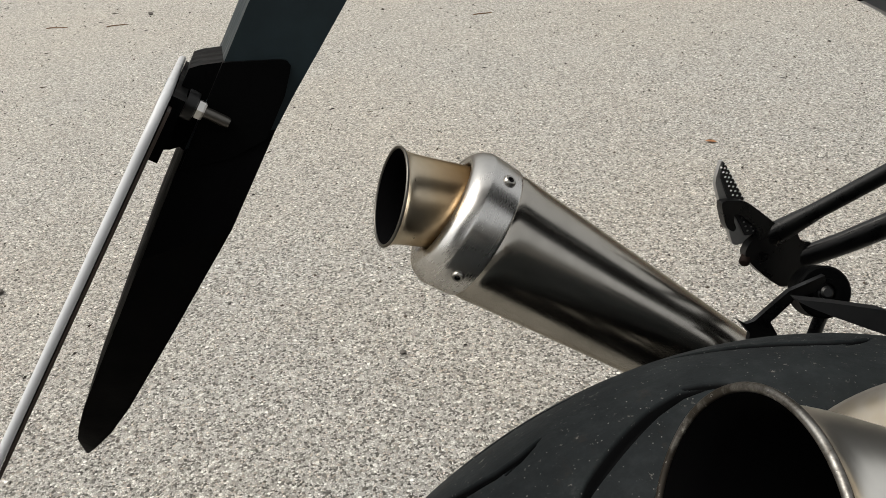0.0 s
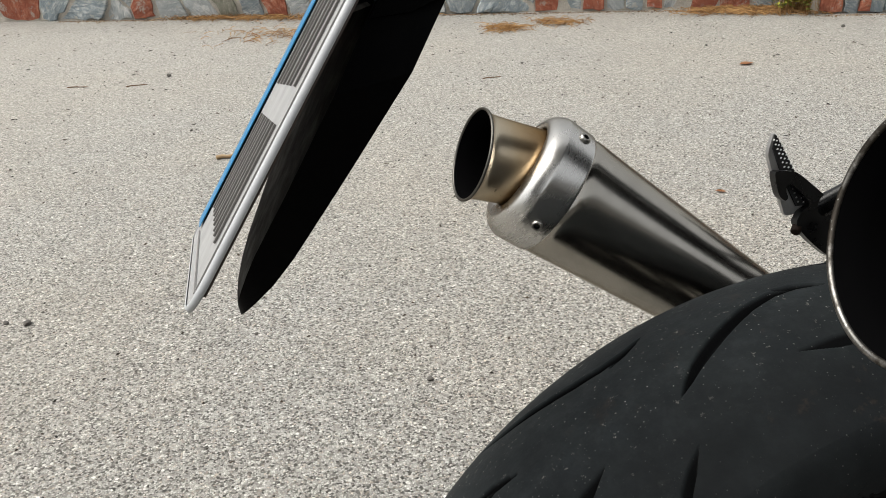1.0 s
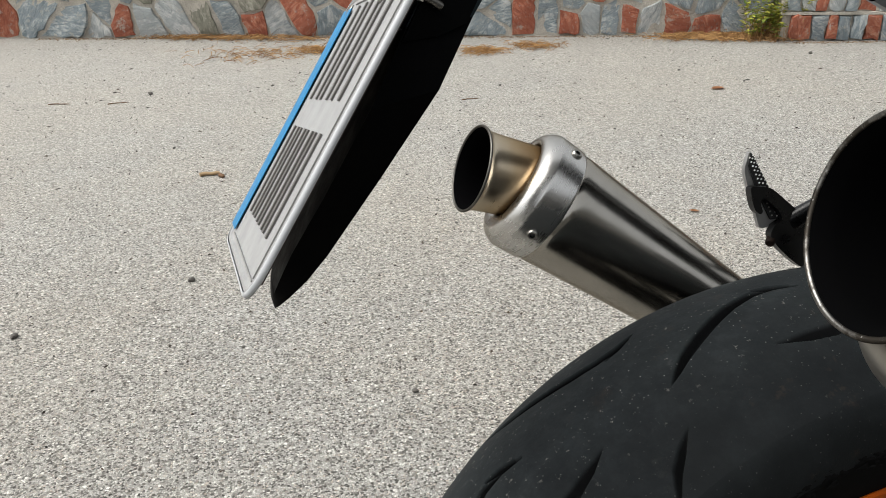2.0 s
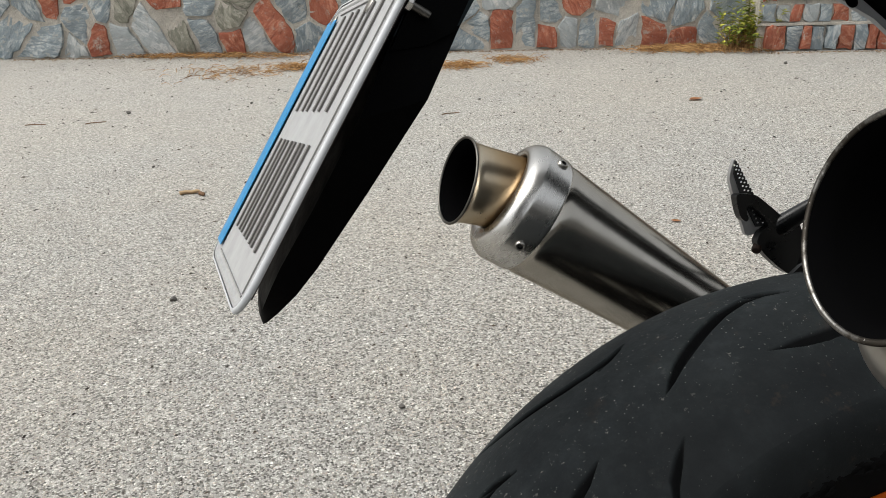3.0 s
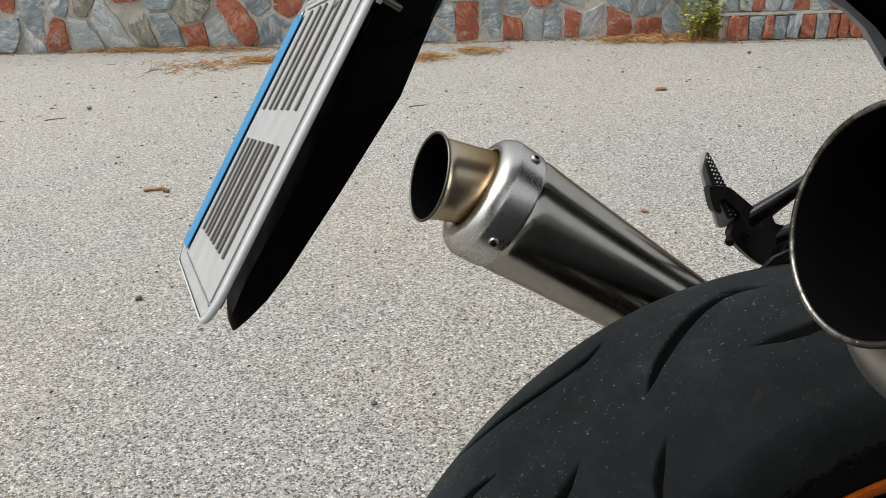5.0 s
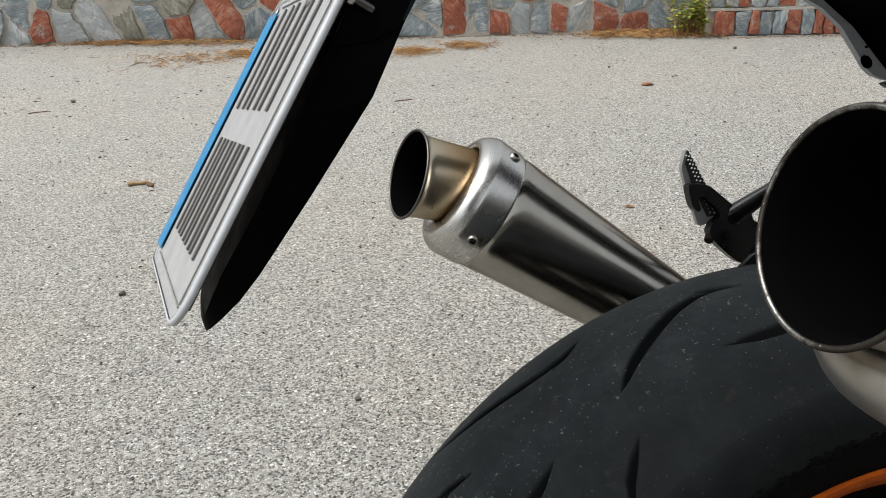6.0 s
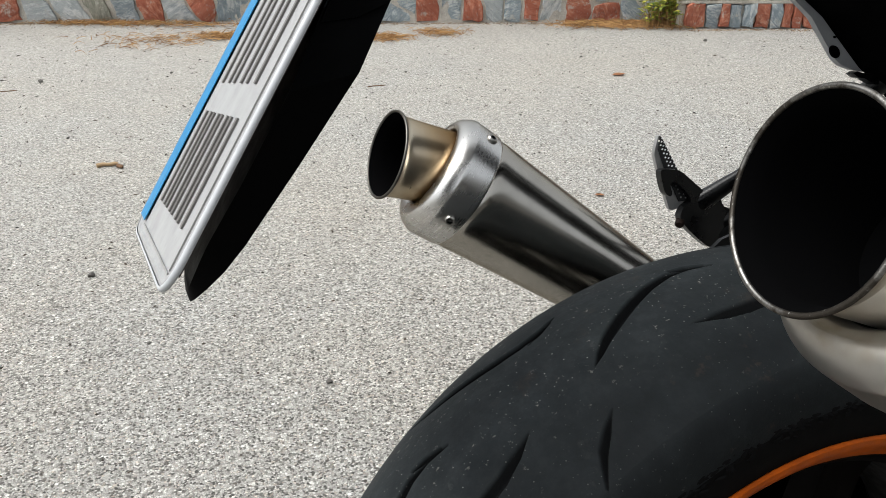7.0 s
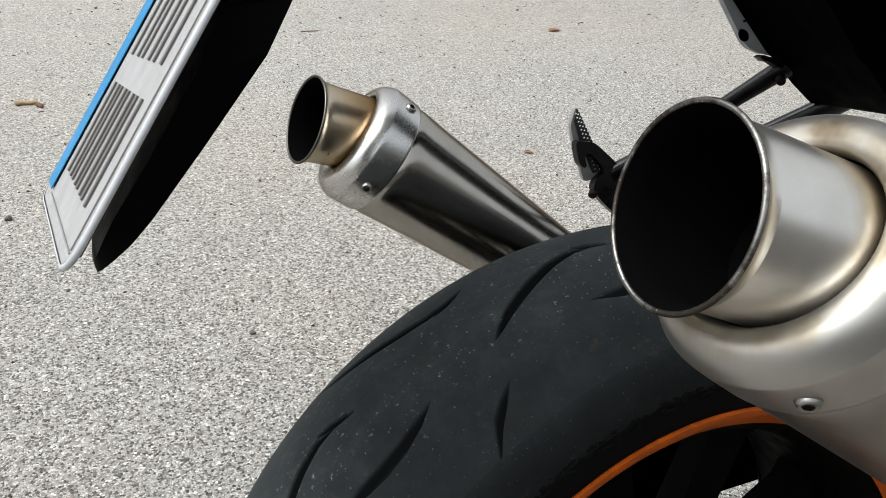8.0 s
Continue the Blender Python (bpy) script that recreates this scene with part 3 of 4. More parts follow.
PLATE_UP = Vector((0.545, 0.0, 0.838)).normalized()
PLATE_M = frame_from(Vector((-PLATE_UP.z, 0, PLATE_UP.x)), (-0.3429, -0.0262, 0.3634), (0, -1, 0))
# local: x towards -y, y up the plate or down, z out of its face
if (PLATE_M.to_3x3() @ Vector((0, 1, 0))).z < 0:
    PLATE_M = PLATE_M @ Matrix.Rotation(math.pi, 4, "Z")
SGN = -1 if (PLATE_M.to_3x3() @ Vector((1, 0, 0))).y > 0 else 1  # +1: local x runs to the right side of the machine
PW, PH = 0.157, 0.146


def plate_box(x0, x1, y0, y1, z0, z1, edge=0.0):
    bm = loft([[(x0, y0, z), (x1, y0, z), (x1, y1, z), (x0, y1, z)] for z in (z0, z1)])
    return bevel(bm, edge, 2) if edge else bm


def number_plate():
    def ring(i, z, r=0.015):
        pts = []
        for cx, cy, a0 in ((1, 1, 0), (-1, 1, 90), (-1, -1, 180), (1, -1, 270)):
            for j in range(6):
                a = radians(a0 + 18 * j)
                pts.append((cx * (PW / 2 - r) + (r - i) * math.cos(a), PH / 2 + cy * (PH / 2 - r) + (r - i) * math.sin(a), z))
        return pts

    bm = loft([ring(i, z) for i, z in ((0.0008, -0.0016), (0.0004, -0.0010), (0.0006, 0.0), (0.0020, 0.0008), (0.0034, 0.0008), (0.0042, 0.0))])
    plate = part("number_plate", bm, PLATE_WHITE, bike, "white two-row number plate with a blue strip", 30, PLATE_M)
    far = -SGN
    strip = plate_box(*sorted((far * (PW / 2 - 0.0010), far * (PW / 2 - 0.024))), 0.0085, PH - 0.010, 0.0010, 0.0014)
    part("blue_strip", strip, PLATE_BLUE, plate, "plain blue strip")
    for y0 in (0.0065, PH - 0.0075):
        part("border", plate_box(*sorted((SGN * (PW / 2 - 0.0100), far * (PW / 2 - 0.025))), y0, y0 + 0.0007, 0.0002, 0.0008), PLATE_LINE, plate)
    x = SGN * (PW / 2 - 0.0100) - 0.0005
    part("border", plate_box(x, x + 0.0007, 0.008, PH - 0.008, 0.0002, 0.0008), PLATE_LINE, plate)
    # rolled edge and the thin holder behind
    edge = [ring(i, z) for i, z in ((0.0014, -0.0018), (0.0, -0.0018), (-0.0006, -0.0014), (-0.0008, -0.0007), (-0.0007, 0.0), (-0.0003, 0.0006), (0.0003, 0.0010), (0.0010, 0.0009))]
    part("rolled_edge", loft(edge, False), PLATE_EDGE, plate, "plain white rolled edge", 60)
    part("holder", plate_box(-PW / 2 + 0.006, PW / 2 - 0.006, 0.008, PH - 0.004, -0.0032, -0.0022), HOLDER, plate, "thin dark holder behind the plate")
    for y0, y1, n in ((0.0220, 0.0695, 4), (0.0845, 0.1360, 3)):
        span = 0.096
        for i in range(n):
            c = far * 0.0425 - far * (i + 0.5) * span / n
            for sd in (-1, 1):
                x = c + sd * span / n * 0.29
                part("bar", plate_box(x - 0.0017, x + 0.0017, y0, y1, 0.0002, 0.001), PLATE_INK, plate)
    for x in (-0.066, 0.020):
        part("screw", lathe([(0.0, 0.0008), (0.0022, 0.0007), (0.0038, 0.0004), (0.0043, 0.0)], 20), CHROME, plate, "steel screw", 50, Matrix.Translation((-far * x, PH - 0.010, 0.0008)))
    # screw end with its nut, behind the plate
    at = Matrix.Translation((SGN * 0.0340, PH - 0.0045, 0))
    part("screw_end", lathe([(0.0, -0.0215), (0.0016, -0.0215), (0.0019, -0.0205), (0.0019, -0.002)], 16), LIP_STEEL, plate, "threaded steel screw end", 50, at)
    part("nut", lathe([(0.0019, -0.0130), (0.0030, -0.0130), (0.0034, -0.0124), (0.0034, -0.0105), (0.0019, -0.0105)], 6, True), STEEL_CAP, plate, "steel nut", 0, at)
    part("washer", lathe([(0.0019, -0.0105), (0.0048, -0.0100), (0.0050, -0.0085), (0.0050, -0.0066), (0.0019, -0.0066)], 24, True), SATIN, plate, "dark washer", 40, at)
    part("backing_plate", plate_box(*sorted((SGN * 0.060, -SGN * 0.068)), PH - 0.021, PH - 0.001, -0.0060, -0.0022, 0.0018), PLASTIC, plate, "black bracket behind the plate")
    return plate


number_plate()


def plate_bracket():
    block = [(-0.2577, 0.4882), (-0.2541, 0.4889), (-0.2420, 0.4893), (-0.2580, 0.4640), (-0.2634, 0.4619), (-0.2650, 0.4634), (-0.2680, 0.4628), (-0.2730, 0.4635)]
    ob = part("plate_bracket", prism(block, -0.052, 0.030, 0.0012, 1), PLASTIC, bike, "black plastic bracket between plate and mudguard", 35)
    # also blacks out the mudguard side below the shelf, which lies in shade
    cover = [(-0.2468, 0.4895), (-0.2284, 0.4885), (-0.2266, 0.4880), (-0.2256, 0.4864), (-0.2260, 0.4846), (-0.2288, 0.4769), (-0.2365, 0.4635), (-0.2491, 0.4585), (-0.2655, 0.4570), (-0.2542, 0.4769)]
    part("cover", prism(cover, -0.0585, -0.050, 0.0015, 2), PLASTIC, ob, "black side cover with a rounded corner", 35)


plate_bracket()


def tail_unit():
    # the unseen front, rear and right side are shaped to steer reflections and shade
    secs = []
    for y, dx, lift in ((0.098, 0.0, 0.0), (0.05, 0.0, 0.0), (0.0, -0.012, 0.0), (-0.035, -0.020, 0.04), (-0.065, -0.035, 0.10)):
        side = [(0.111, 0.4848), (0.1557, 0.452), (0.1742, 0.4327), (0.1934, 0.4130), (0.2039, 0.4055), (0.2240, 0.3870), (0.2480, 0.369), (0.342, 0.353), (0.55, 0.360), (0.95, 0.300), (0.95, 0.60), (0.55, 0.66), (0.30, 0.72), (0.0, 0.735), (-0.15, 0.715), (-0.175, 0.680), (-0.150, 0.612), (-0.04, 0.595)]
        secs.append([(x + dx, y, z + (lift if z < 0.5 else 0.0)) for x, z in side])
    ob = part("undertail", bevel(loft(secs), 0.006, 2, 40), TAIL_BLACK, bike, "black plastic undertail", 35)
    rim = [(-0.060, 0.585), (0.0887, 0.4862), (0.1286, 0.4661), (0.146, 0.4523), (0.1690, 0.4215), (0.1760, 0.4160), (0.1874, 0.4119), (0.203, 0.409), (0.168, 0.452), (0.122, 0.4848), (-0.020, 0.600)]
    pn = part("tail_panel", prism(rim, 0.0985, 0.1035, 0.001, 1), TAIL_GREY, bike, "silver-grey tail panel with fixing holes", 35)
    for x, z, r in ((0.1685, 0.4262, 0.0048), (0.1085, 0.4793, 0.0048), (0.1682, 0.4370, 0.0009)):
        # a black dish paints in the dark inside of each hole
        part("fixing_hole", lathe([(0.0, 0.0008), (r * 0.85, 0.0010), (r, 0.0014), (r * 1.05, 0.0)], 24), SOOT_AND_HOLE, pn, "dark fixing hole", 45, frame_from((0, -1, 0), (x, 0.0985, z), (0.75, 0, -0.66)) @ Matrix.Diagonal((1.15, 0.8, 1, 1)))
    part("lug", prism([(0.1806, 0.4096), (0.1850, 0.4108), (0.1930, 0.4085), (0.2060, 0.4085), (0.2120, 0.3990), (0.2030, 0.4000), (0.1924, 0.4050), (0.1860, 0.4062)], 0.091, 0.0985, 0.0012, 2), SATIN, ob, "black fixing lug", 35)


tail_unit()


# -- left foot peg hanger
def rounded(outline, times):
    """Cuts the corners of an outline."""
    for _ in range(times):
        cut = []
        for p, q in zip(outline, outline[1:] + outline[:1]):
            cut += [(0.8 * p[0] + 0.2 * q[0], 0.8 * p[1] + 0.2 * q[1]), (0.2 * p[0] + 0.8 * q[0], 0.2 * p[1] + 0.8 * q[1])]
        outline = cut
    return outline


def peg_hanger():
    plate = [(0.0818, 0.3353), (0.0860, 0.3368), (0.0994, 0.3349), (0.1052, 0.3319), (0.1331, 0.3081), (0.1420, 0.3085), (0.1452, 0.3050), (0.1462, 0.3005), (0.1490, 0.2968), (0.1596, 0.2935), (0.1660, 0.2868), (0.1570, 0.2785), (0.1520, 0.2740), (0.1485, 0.2669), (0.1345, 0.2616), (0.1242, 0.2691), (0.1100, 0.2820), (0.1011, 0.2935), (0.1057, 0.3020), (0.1142, 0.3062), (0.1094, 0.3143), (0.1015, 0.3216), (0.0976, 0.3251), (0.0930, 0.3251), (0.0923, 0.3205), (0.0946, 0.3147), (0.0920, 0.3122), (0.0861, 0.3167)]
    hanger = part("peg_hanger", prism(rounded(plate, 2), 0.1965, 0.2040, 0.0012), SATIN, bike, "black cast foot peg hanger", 35)
    part("upper_bar", tube([(0.126, 0.203, 0.302), (0.150, 0.180, 0.325), (0.180, 0.139, 0.361), (0.212, 0.098, 0.398), (0.235, 0.07, 0.421)], [0.0100, 0.0068, 0.0068, 0.0092, 0.0100], 18, 0.8), SATIN, hanger, "black bar", 40)
    part("bar_bolt", lathe([(0, 0.0035), (0.0028, 0.0035), (0.0036, 0.0024), (0.0040, -0.004), (0, -0.004)], 20), RUST, hanger, "dark rusty bolt head", 40, frame_from((-0.55, -0.75, -0.3), (0.2060, 0.0920, 0.3900)))
    part("lower_bar", tube([(0.150, 0.203, 0.280), (0.175, 0.185, 0.294), (0.215, 0.145, 0.326), (0.262, 0.098, 0.362), (0.29, 0.07, 0.385)], [0.009, 0.0095, 0.0105, 0.011, 0.011], 14, 0.7), SATIN, hanger, "black bar", 40)
    part("hinge_bolt", lathe([(0, 0.003), (0.0030, 0.003), (0.0040, 0.0018), (0.0040, -0.012), (0, -0.012)], 20), RUST, hanger, "dark rusty hinge bolt", 40, frame_from((-0.6, -0.5, -0.4), (0.1030, 0.1985, 0.2880)))
    peg_side = [(0.0862, 0.3640), (0.0876, 0.3645), (0.0893, 0.3615), (0.1040, 0.3339), (0.1150, 0.3050), (0.1140, 0.3006), (0.0990, 0.2989), (0.0963, 0.3008), (0.0850, 0.3360), (0.0818, 0.3480), (0.0824, 0.3530)]
    peg = part("foot_peg", prism(peg_side, 0.2045, 0.2085, 0.001, 1), ALU, bike, "folded aluminium foot peg with serrated edge", 30)
    row = [(0.0868, 0.3640), (0.0884, 0.3625), (0.1045, 0.3335), (0.1145, 0.3060), (0.1060, 0.3060), (0.0918, 0.3340), (0.0850, 0.3530)]
    part("tread_strip", prism(row, 0.2028, 0.2043, 0.0003, 1), WEIGHT, peg, "dark recessed strip between the teeth", 30)
    tooth_me = None
    for i in range(15):
        for j in range(3):
            f = (i + 0.5 * (j % 2)) / 15
            x = 0.0872 + 0.0262 * f + (j - 1) * (0.0016 + 0.0028 * f)
            z = 0.3610 - 0.0540 * f + (j - 1) * 0.0010
            at = frame_from((0.35, -0.85, 0.35), (x, 0.2026, z), (0.46, 0, -0.89))
            if tooth_me is None:
                bm = bmesh.new()
                bmesh.ops.create_cone(bm, cap_ends=True, segments=4, radius1=0.0010, radius2=0.0005, depth=0.0012)
                tooth_me = part("tooth", bm, TOOTH, peg, "", 0, at).data
            else:
                t = new("tooth", tooth_me)
                t.parent, t.matrix_basis = peg, at
    part("bush", lathe([(0, 0.011), (0.006, 0.011), (0.0065, 0.0135), (0.0095, 0.0135), (0.010, 0.010), (0.017, 0.010), (0.0185, 0.008), (0.0185, -0.012), (0, -0.012)], 40), PLASTIC, bike, "black rubber mounting bush", 35, frame_from((-0.25, -0.9, 0.3), (0.134, 0.153, 0.274)))
    part("bush_bolt", lathe([(0, 0.0150), (0.0030, 0.0150), (0.0045, 0.0138), (0.0045, 0.0118), (0.0060, 0.0112), (0.0064, 0.0105)], 24), SATIN, bike, "dark steel bolt", 35, frame_from((-0.25, -0.9, 0.3), (0.134, 0.153, 0.274)))
    strap = [(0.0640, 0.2690), (0.0705, 0.2645), (0.0765, 0.2655), (0.1025, 0.2830), (0.1300, 0.2900), (0.1320, 0.2800), (0.1085, 0.2770), (0.0890, 0.2625), (0.0960, 0.2500), (0.0720, 0.2480), (0.0735, 0.2570), (0.0700, 0.2615)]
    part("silencer_bracket", prism(strap, 0.143, 0.147, 0.001, 1), SATIN, bike, "black silencer bracket", 30)
    part("bracket_leg", tube([(0.140, 0.150, 0.272), (0.131, 0.150, 0.250), (0.122, 0.150, 0.225)], 0.006, 10, 0.5), SATIN, bike, "", 40)


peg_hanger()


def hugger():
    secs = []
    for x, lo, hi in ((0.045, 0.3178, 0.3190), (0.052, 0.3135, 0.3172), (0.065, 0.3065, 0.3138), (0.103, 0.2875, 0.3025), (0.16, 0.250, 0.272), (0.22, 0.190, 0.225), (0.27, 0.10, 0.15)):
        secs.append([(x, 0.049, lo), (x, 0.0515, hi), (x, 0.060, hi), (x, 0.056, lo)])
    part("wheel_hugger", bevel(loft(secs), 0.001, 1, 40), HUGGER, bike, "matt dark grey wheel hugger blade", 40)


hugger()

# ---------------------------------------------------------------- stone wall and steps
WALL_E = Vector((0.9397, -0.3420, 0))
WALL_N = Vector((-0.3420, -0.9397, 0))  # towards the yard
WALL_M = Matrix((WALL_E, -WALL_N, Vector((0, 0, 1)))).transposed().to_4x4()
WALL_M.translation = (-1.0, 4.31, 0)
STONE = {"g": SLATE, "G": GREEN, "w": PALE, "b": SLATE, "r": RED}


def clip(poly, a, b, c):
    """Keeps the part of a polygon where a*x + b*y <= c."""
    out = []
    for i, p in enumerate(poly):
        q = poly[(i + 1) % len(poly)]
        dp, dq = a * p[0] + b * p[1] - c, a * q[0] + b * q[1] - c
        if dp <= 0:
            out.append(p)
        if dp * dq < 0:
            t = dp / (dp - dq)
            out.append((p[0] + t * (q[0] - p[0]), p[1] + t * (q[1] - p[1])))
    return out


def stone_piece(poly, y, proud, rnd, material, parent):
    """A rough stone with its outline in x and z, standing proud of y towards -y."""
    cx, cz = sum(p[0] for p in poly) / len(poly), sum(p[1] for p in poly) / len(poly)
    ring = []
    for i, p in enumerate(poly):
        q = poly[(i + 1) % len(poly)]
        n = max(1, int(math.hypot(q[0] - p[0], q[1] - p[1]) / 0.028))
        for j in range(n):
            t = j / n
            j0 = 0.965 if j == 0 else 1.0
            ring.append((cx + (p[0] + t * (q[0] - p[0]) - cx) * j0 + rnd.uniform(-0.007, 0.007), cz + (p[1] + t * (q[1] - p[1]) - cz) * j0 + rnd.uniform(-0.007, 0.007)))
    tx, tz = rnd.uniform(-0.10, 0.10), rnd.uniform(-0.10, 0.10)
    bm = bmesh.new()
    rings = []
    for k, d, jit in ((1.03, -0.012, 0), (1.0, proud * 0.3, 0.002), (0.97, proud * 0.9, 0.002), (0.60, proud * 1.1, 0.003)):
        rings.append([bm.verts.new((cx + (x - cx) * k, y - d - ((x - cx) * tx + (z - cz) * tz if d > 0 else 0) + rnd.uniform(-jit, jit), cz + (z - cz) * k)) for x, z in ring])
    for a, b in zip(rings, rings[1:]):
        for j in range(len(ring)):
            k = (j + 1) % len(ring)
            bm.faces.new((a[j], a[k], b[k], b[j]))
    top = bm.verts.new((cx, y - proud * rnd.uniform(1.0, 1.2), cz))
    for j in range(len(ring)):
        bm.faces.new((rings[-1][j], rings[-1][(j + 1) % len(ring)], top))
    return part("stone", bm, material, parent, "", 38)


LEAN_OF = {"|": 90, "/": 55, "\\": -60, "-": 0}


def nearest_on(seg, p):
    (ax, az), (bx, bz) = seg
    d2 = (bx - ax) ** 2 + (bz - az) ** 2
    t = 0 if d2 == 0 else min(1, max(0, ((p[0] - ax) * (bx - ax) + (p[1] - az) * (bz - az)) / d2))
    return ax + t * (bx - ax), az + t * (bz - az)


def voronoi_cells(seeds, box, rnd):
    """Cells round points, or round short lines for long stones, with a joint between them."""
    x0, x1, z0, z1 = box
    segs = []
    for x, z, code in seeds:
        half = 0.045 if len(code) > 1 else 0.0
        a = radians(LEAN_OF[code[1]]) if half else 0
        segs.append(((x - half * math.cos(a), z - half * math.sin(a)), (x + half * math.cos(a), z + half * math.sin(a))))
    for i, s in enumerate(seeds):
        poly = [(x0, z0), (x1, z0), (x1, z1), (x0, z1)]
        for j, o in enumerate(seeds):
            if i == j or math.hypot(o[0] - s[0], o[1] - s[1]) > 0.5:
                continue
            q = (o[0], o[1])
            for _ in range(4):
                p = nearest_on(segs[i], q)
                q = nearest_on(segs[j], p)
            dx, dz = q[0] - p[0], q[1] - p[1]
            d = math.hypot(dx, dz)
            if d < 0.01:
                continue
            a, b = dx / d, dz / d
            poly = clip(poly, a, b, a * p[0] + b * p[1] + d / 2 - rnd.uniform(0.001, 0.012))
            if len(poly) < 3:
                break
        if len(poly) >= 3:
            yield s, poly


def wall_block(name, x0, x1, y0, y1, z1, label):
    bm = loft([[(x0, y0, z), (x1, y0, z), (x1, y1, z), (x0, y1, z)] for z in (-0.05, z1)])
    bevel(bm, 0.012)
    ob = part(name, bm, MORTAR, None, label, at=WALL_M)
    return tagged(ob, label, "wall", kind="structure")


def rubble_wall():
    wall = wall_block("wall_1", -2.6, 3.40, 0.0, 0.40, 0.95, "rubble stone wall of grey and red-brown stones in mortar")
    rnd = random.Random(11)
    seen = [(0.12, 0.245, "g"), (0.05, 0.15, "g"), (0.20, 0.268, "r"), (0.17, 0.080, "b-"), (0.275, 0.055, "w"), (0.34, 0.165, "b|"), (0.42, 0.087, "r"), (0.45, 0.236, "g"), (0.55, 0.213, "G"), (0.52, 0.092, "w"),
            (0.655, 0.125, "w\\"), (0.76, 0.247, "r"), (0.79, 0.130, "G\\"), (0.90, 0.223, "g"), (0.92, 0.081, "b\\"), (1.05, 0.070, "r"), (1.04, 0.168, "G"), (1.15, 0.088, "w"), (1.25, 0.120, "r\\"),
            (1.36, 0.198, "b"), (1.47, 0.195, "r"), (1.41, 0.076, "b"), (1.57, 0.077, "g"), (2.09, 0.190, "g"), (2.19, 0.085, "b"), (2.30, 0.085, "r|"), (2.12, 0.040, "g-"), (2.41, 0.105, "b|"), (2.50, 0.064, "r"),
            (2.52, 0.165, "g"), (2.61, 0.195, "r"), (2.60, 0.087, "w"), (2.69, 0.084, "g"), (2.77, 0.082, "r"), (2.81, 0.187, "w"), (2.87, 0.067, "w"), (2.97, 0.069, "r"), (3.01, 0.176, "g"), (3.11, 0.149, "b"),
            (3.13, 0.045, "r"), (3.23, 0.067, "b"), (3.32, 0.16, "g"), (3.33, 0.06, "g")]
    seeds = list(seen)
    while len(seeds) < 290:
        best = None
        for _ in range(14):
            c = (rnd.uniform(-2.6, 3.4), rnd.uniform(0.02, 0.93))
            d = min(math.hypot(c[0] - s[0], (c[1] - s[1]) * 1.15) for s in seeds)
            if best is None or d > best[0]:
                best = (d, c)
        if best[0] < 0.085:
            break
        seeds.append((*best[1], rnd.choice("ggggbwwGrr")))
    for s, poly in voronoi_cells(seeds, (-2.59, 3.39, 0.004, 0.94), rnd):
        stone_piece(poly, 0.0, rnd.uniform(0.004, 0.012), rnd, STONE[s[2][0]], wall)


def coursed_wall():
    """The lower return of the wall, laid in courses with flat mortar beds."""
    rnd = random.Random(5)
    wall = wall_block("wall_2", 3.41, 6.2, -0.13, 0.30, 0.95, "coursed stone wall of grey and red stones with mortar beds")
    laid = (("r", 0.095), ("g", 0.066), ("r", 0.047), ("g", 0.056), ("g", 0.060), ("r", 0.066), ("g", 0.058), ("r", 0.048), ("r", 0.050)), (("g", 0.056), ("w", 0.060), ("r", 0.050), ("w", 0.075), ("g", 0.055), ("r", 0.078))
    tones = ("grgrggrg", "wGgrgwgrgGg", "rggwgrgwggr")
    z = 0.004
    for i in range(9):
        top = z + (0.106 if i == 0 else 0.074 if i == 1 else rnd.uniform(0.07, 0.095))
        x, k = (3.440, 3.432, 3.415)[min(i, 2)], 0
        while x < 6.12:
            code, w = (laid[i][k][0], laid[i][k][1] - 0.007) if i < 2 and k < len(laid[i]) else (tones[i % 3][k % len(tones[i % 3])], rnd.uniform(0.05, 0.09))
            lean = rnd.uniform(-0.008, 0.008)
            stone_piece([(x, z), (x + w, z), (x + w + lean, top), (x + lean, top)], -0.13 - (0.012 if i == 0 else 0), rnd.uniform(0.006, 0.014), rnd, STONE[code], wall)
            x += w + 0.007 if i < 2 else w + rnd.uniform(0.006, 0.013)
            k += 1
        z = top + (0.016 if i < 2 else rnd.uniform(0.012, 0.018))
    bed = loft([[(3.40, -0.148, zz), (6.2, -0.148, zz), (6.2, -0.12, zz), (3.40, -0.12, zz)] for zz in (0.112, 0.123)])
    part("mortar_bed", bevel(bed, 0.003), MORTAR, wall)


rubble_wall()
coursed_wall()


def reflection_wall():
    """Unseen plain wall away from the stones, added to darken reflections in the steel."""
    bm = loft([[(-4.0, -1.75, z), (6.0, -1.75, z), (6.0, -1.50, z), (-4.0, -1.50, z)] for z in (-0.05, 1.25)])
    ob = part("wall_3", bevel(bm, 0.015), PLASTER, None)
    return tagged(ob, "plain grey wall, unseen, added to darken reflections in the steel", "wall", kind="structure")


reflection_wall()


# ---------------------------------------------------------------- litter and plants
def strand(bm, p, yaw, length, rise, width, bend):
    """A thin three-sided curved strand."""
    d = Vector((math.cos(yaw), math.sin(yaw), 0))
    s = Vector((-d.y, d.x, 0))
    prev = None
    for i in range(4):
        t = i / 3
        c = Vector(p) + d * (length * t) + s * (bend * length * t * t) + Vector((0, 0, rise * math.sin(t * math.pi) + 0.001))
        w = width * (1 - 0.6 * t)
        ring = [bm.verts.new(c + s * w), bm.verts.new(c - s * w), bm.verts.new(c + Vector((0, 0, w * 1.6)))]
        if prev:
            for j in range(3):
                k = (j + 1) % 3
                bm.faces.new((prev[j], prev[k], ring[k], ring[j]))
        prev = ring


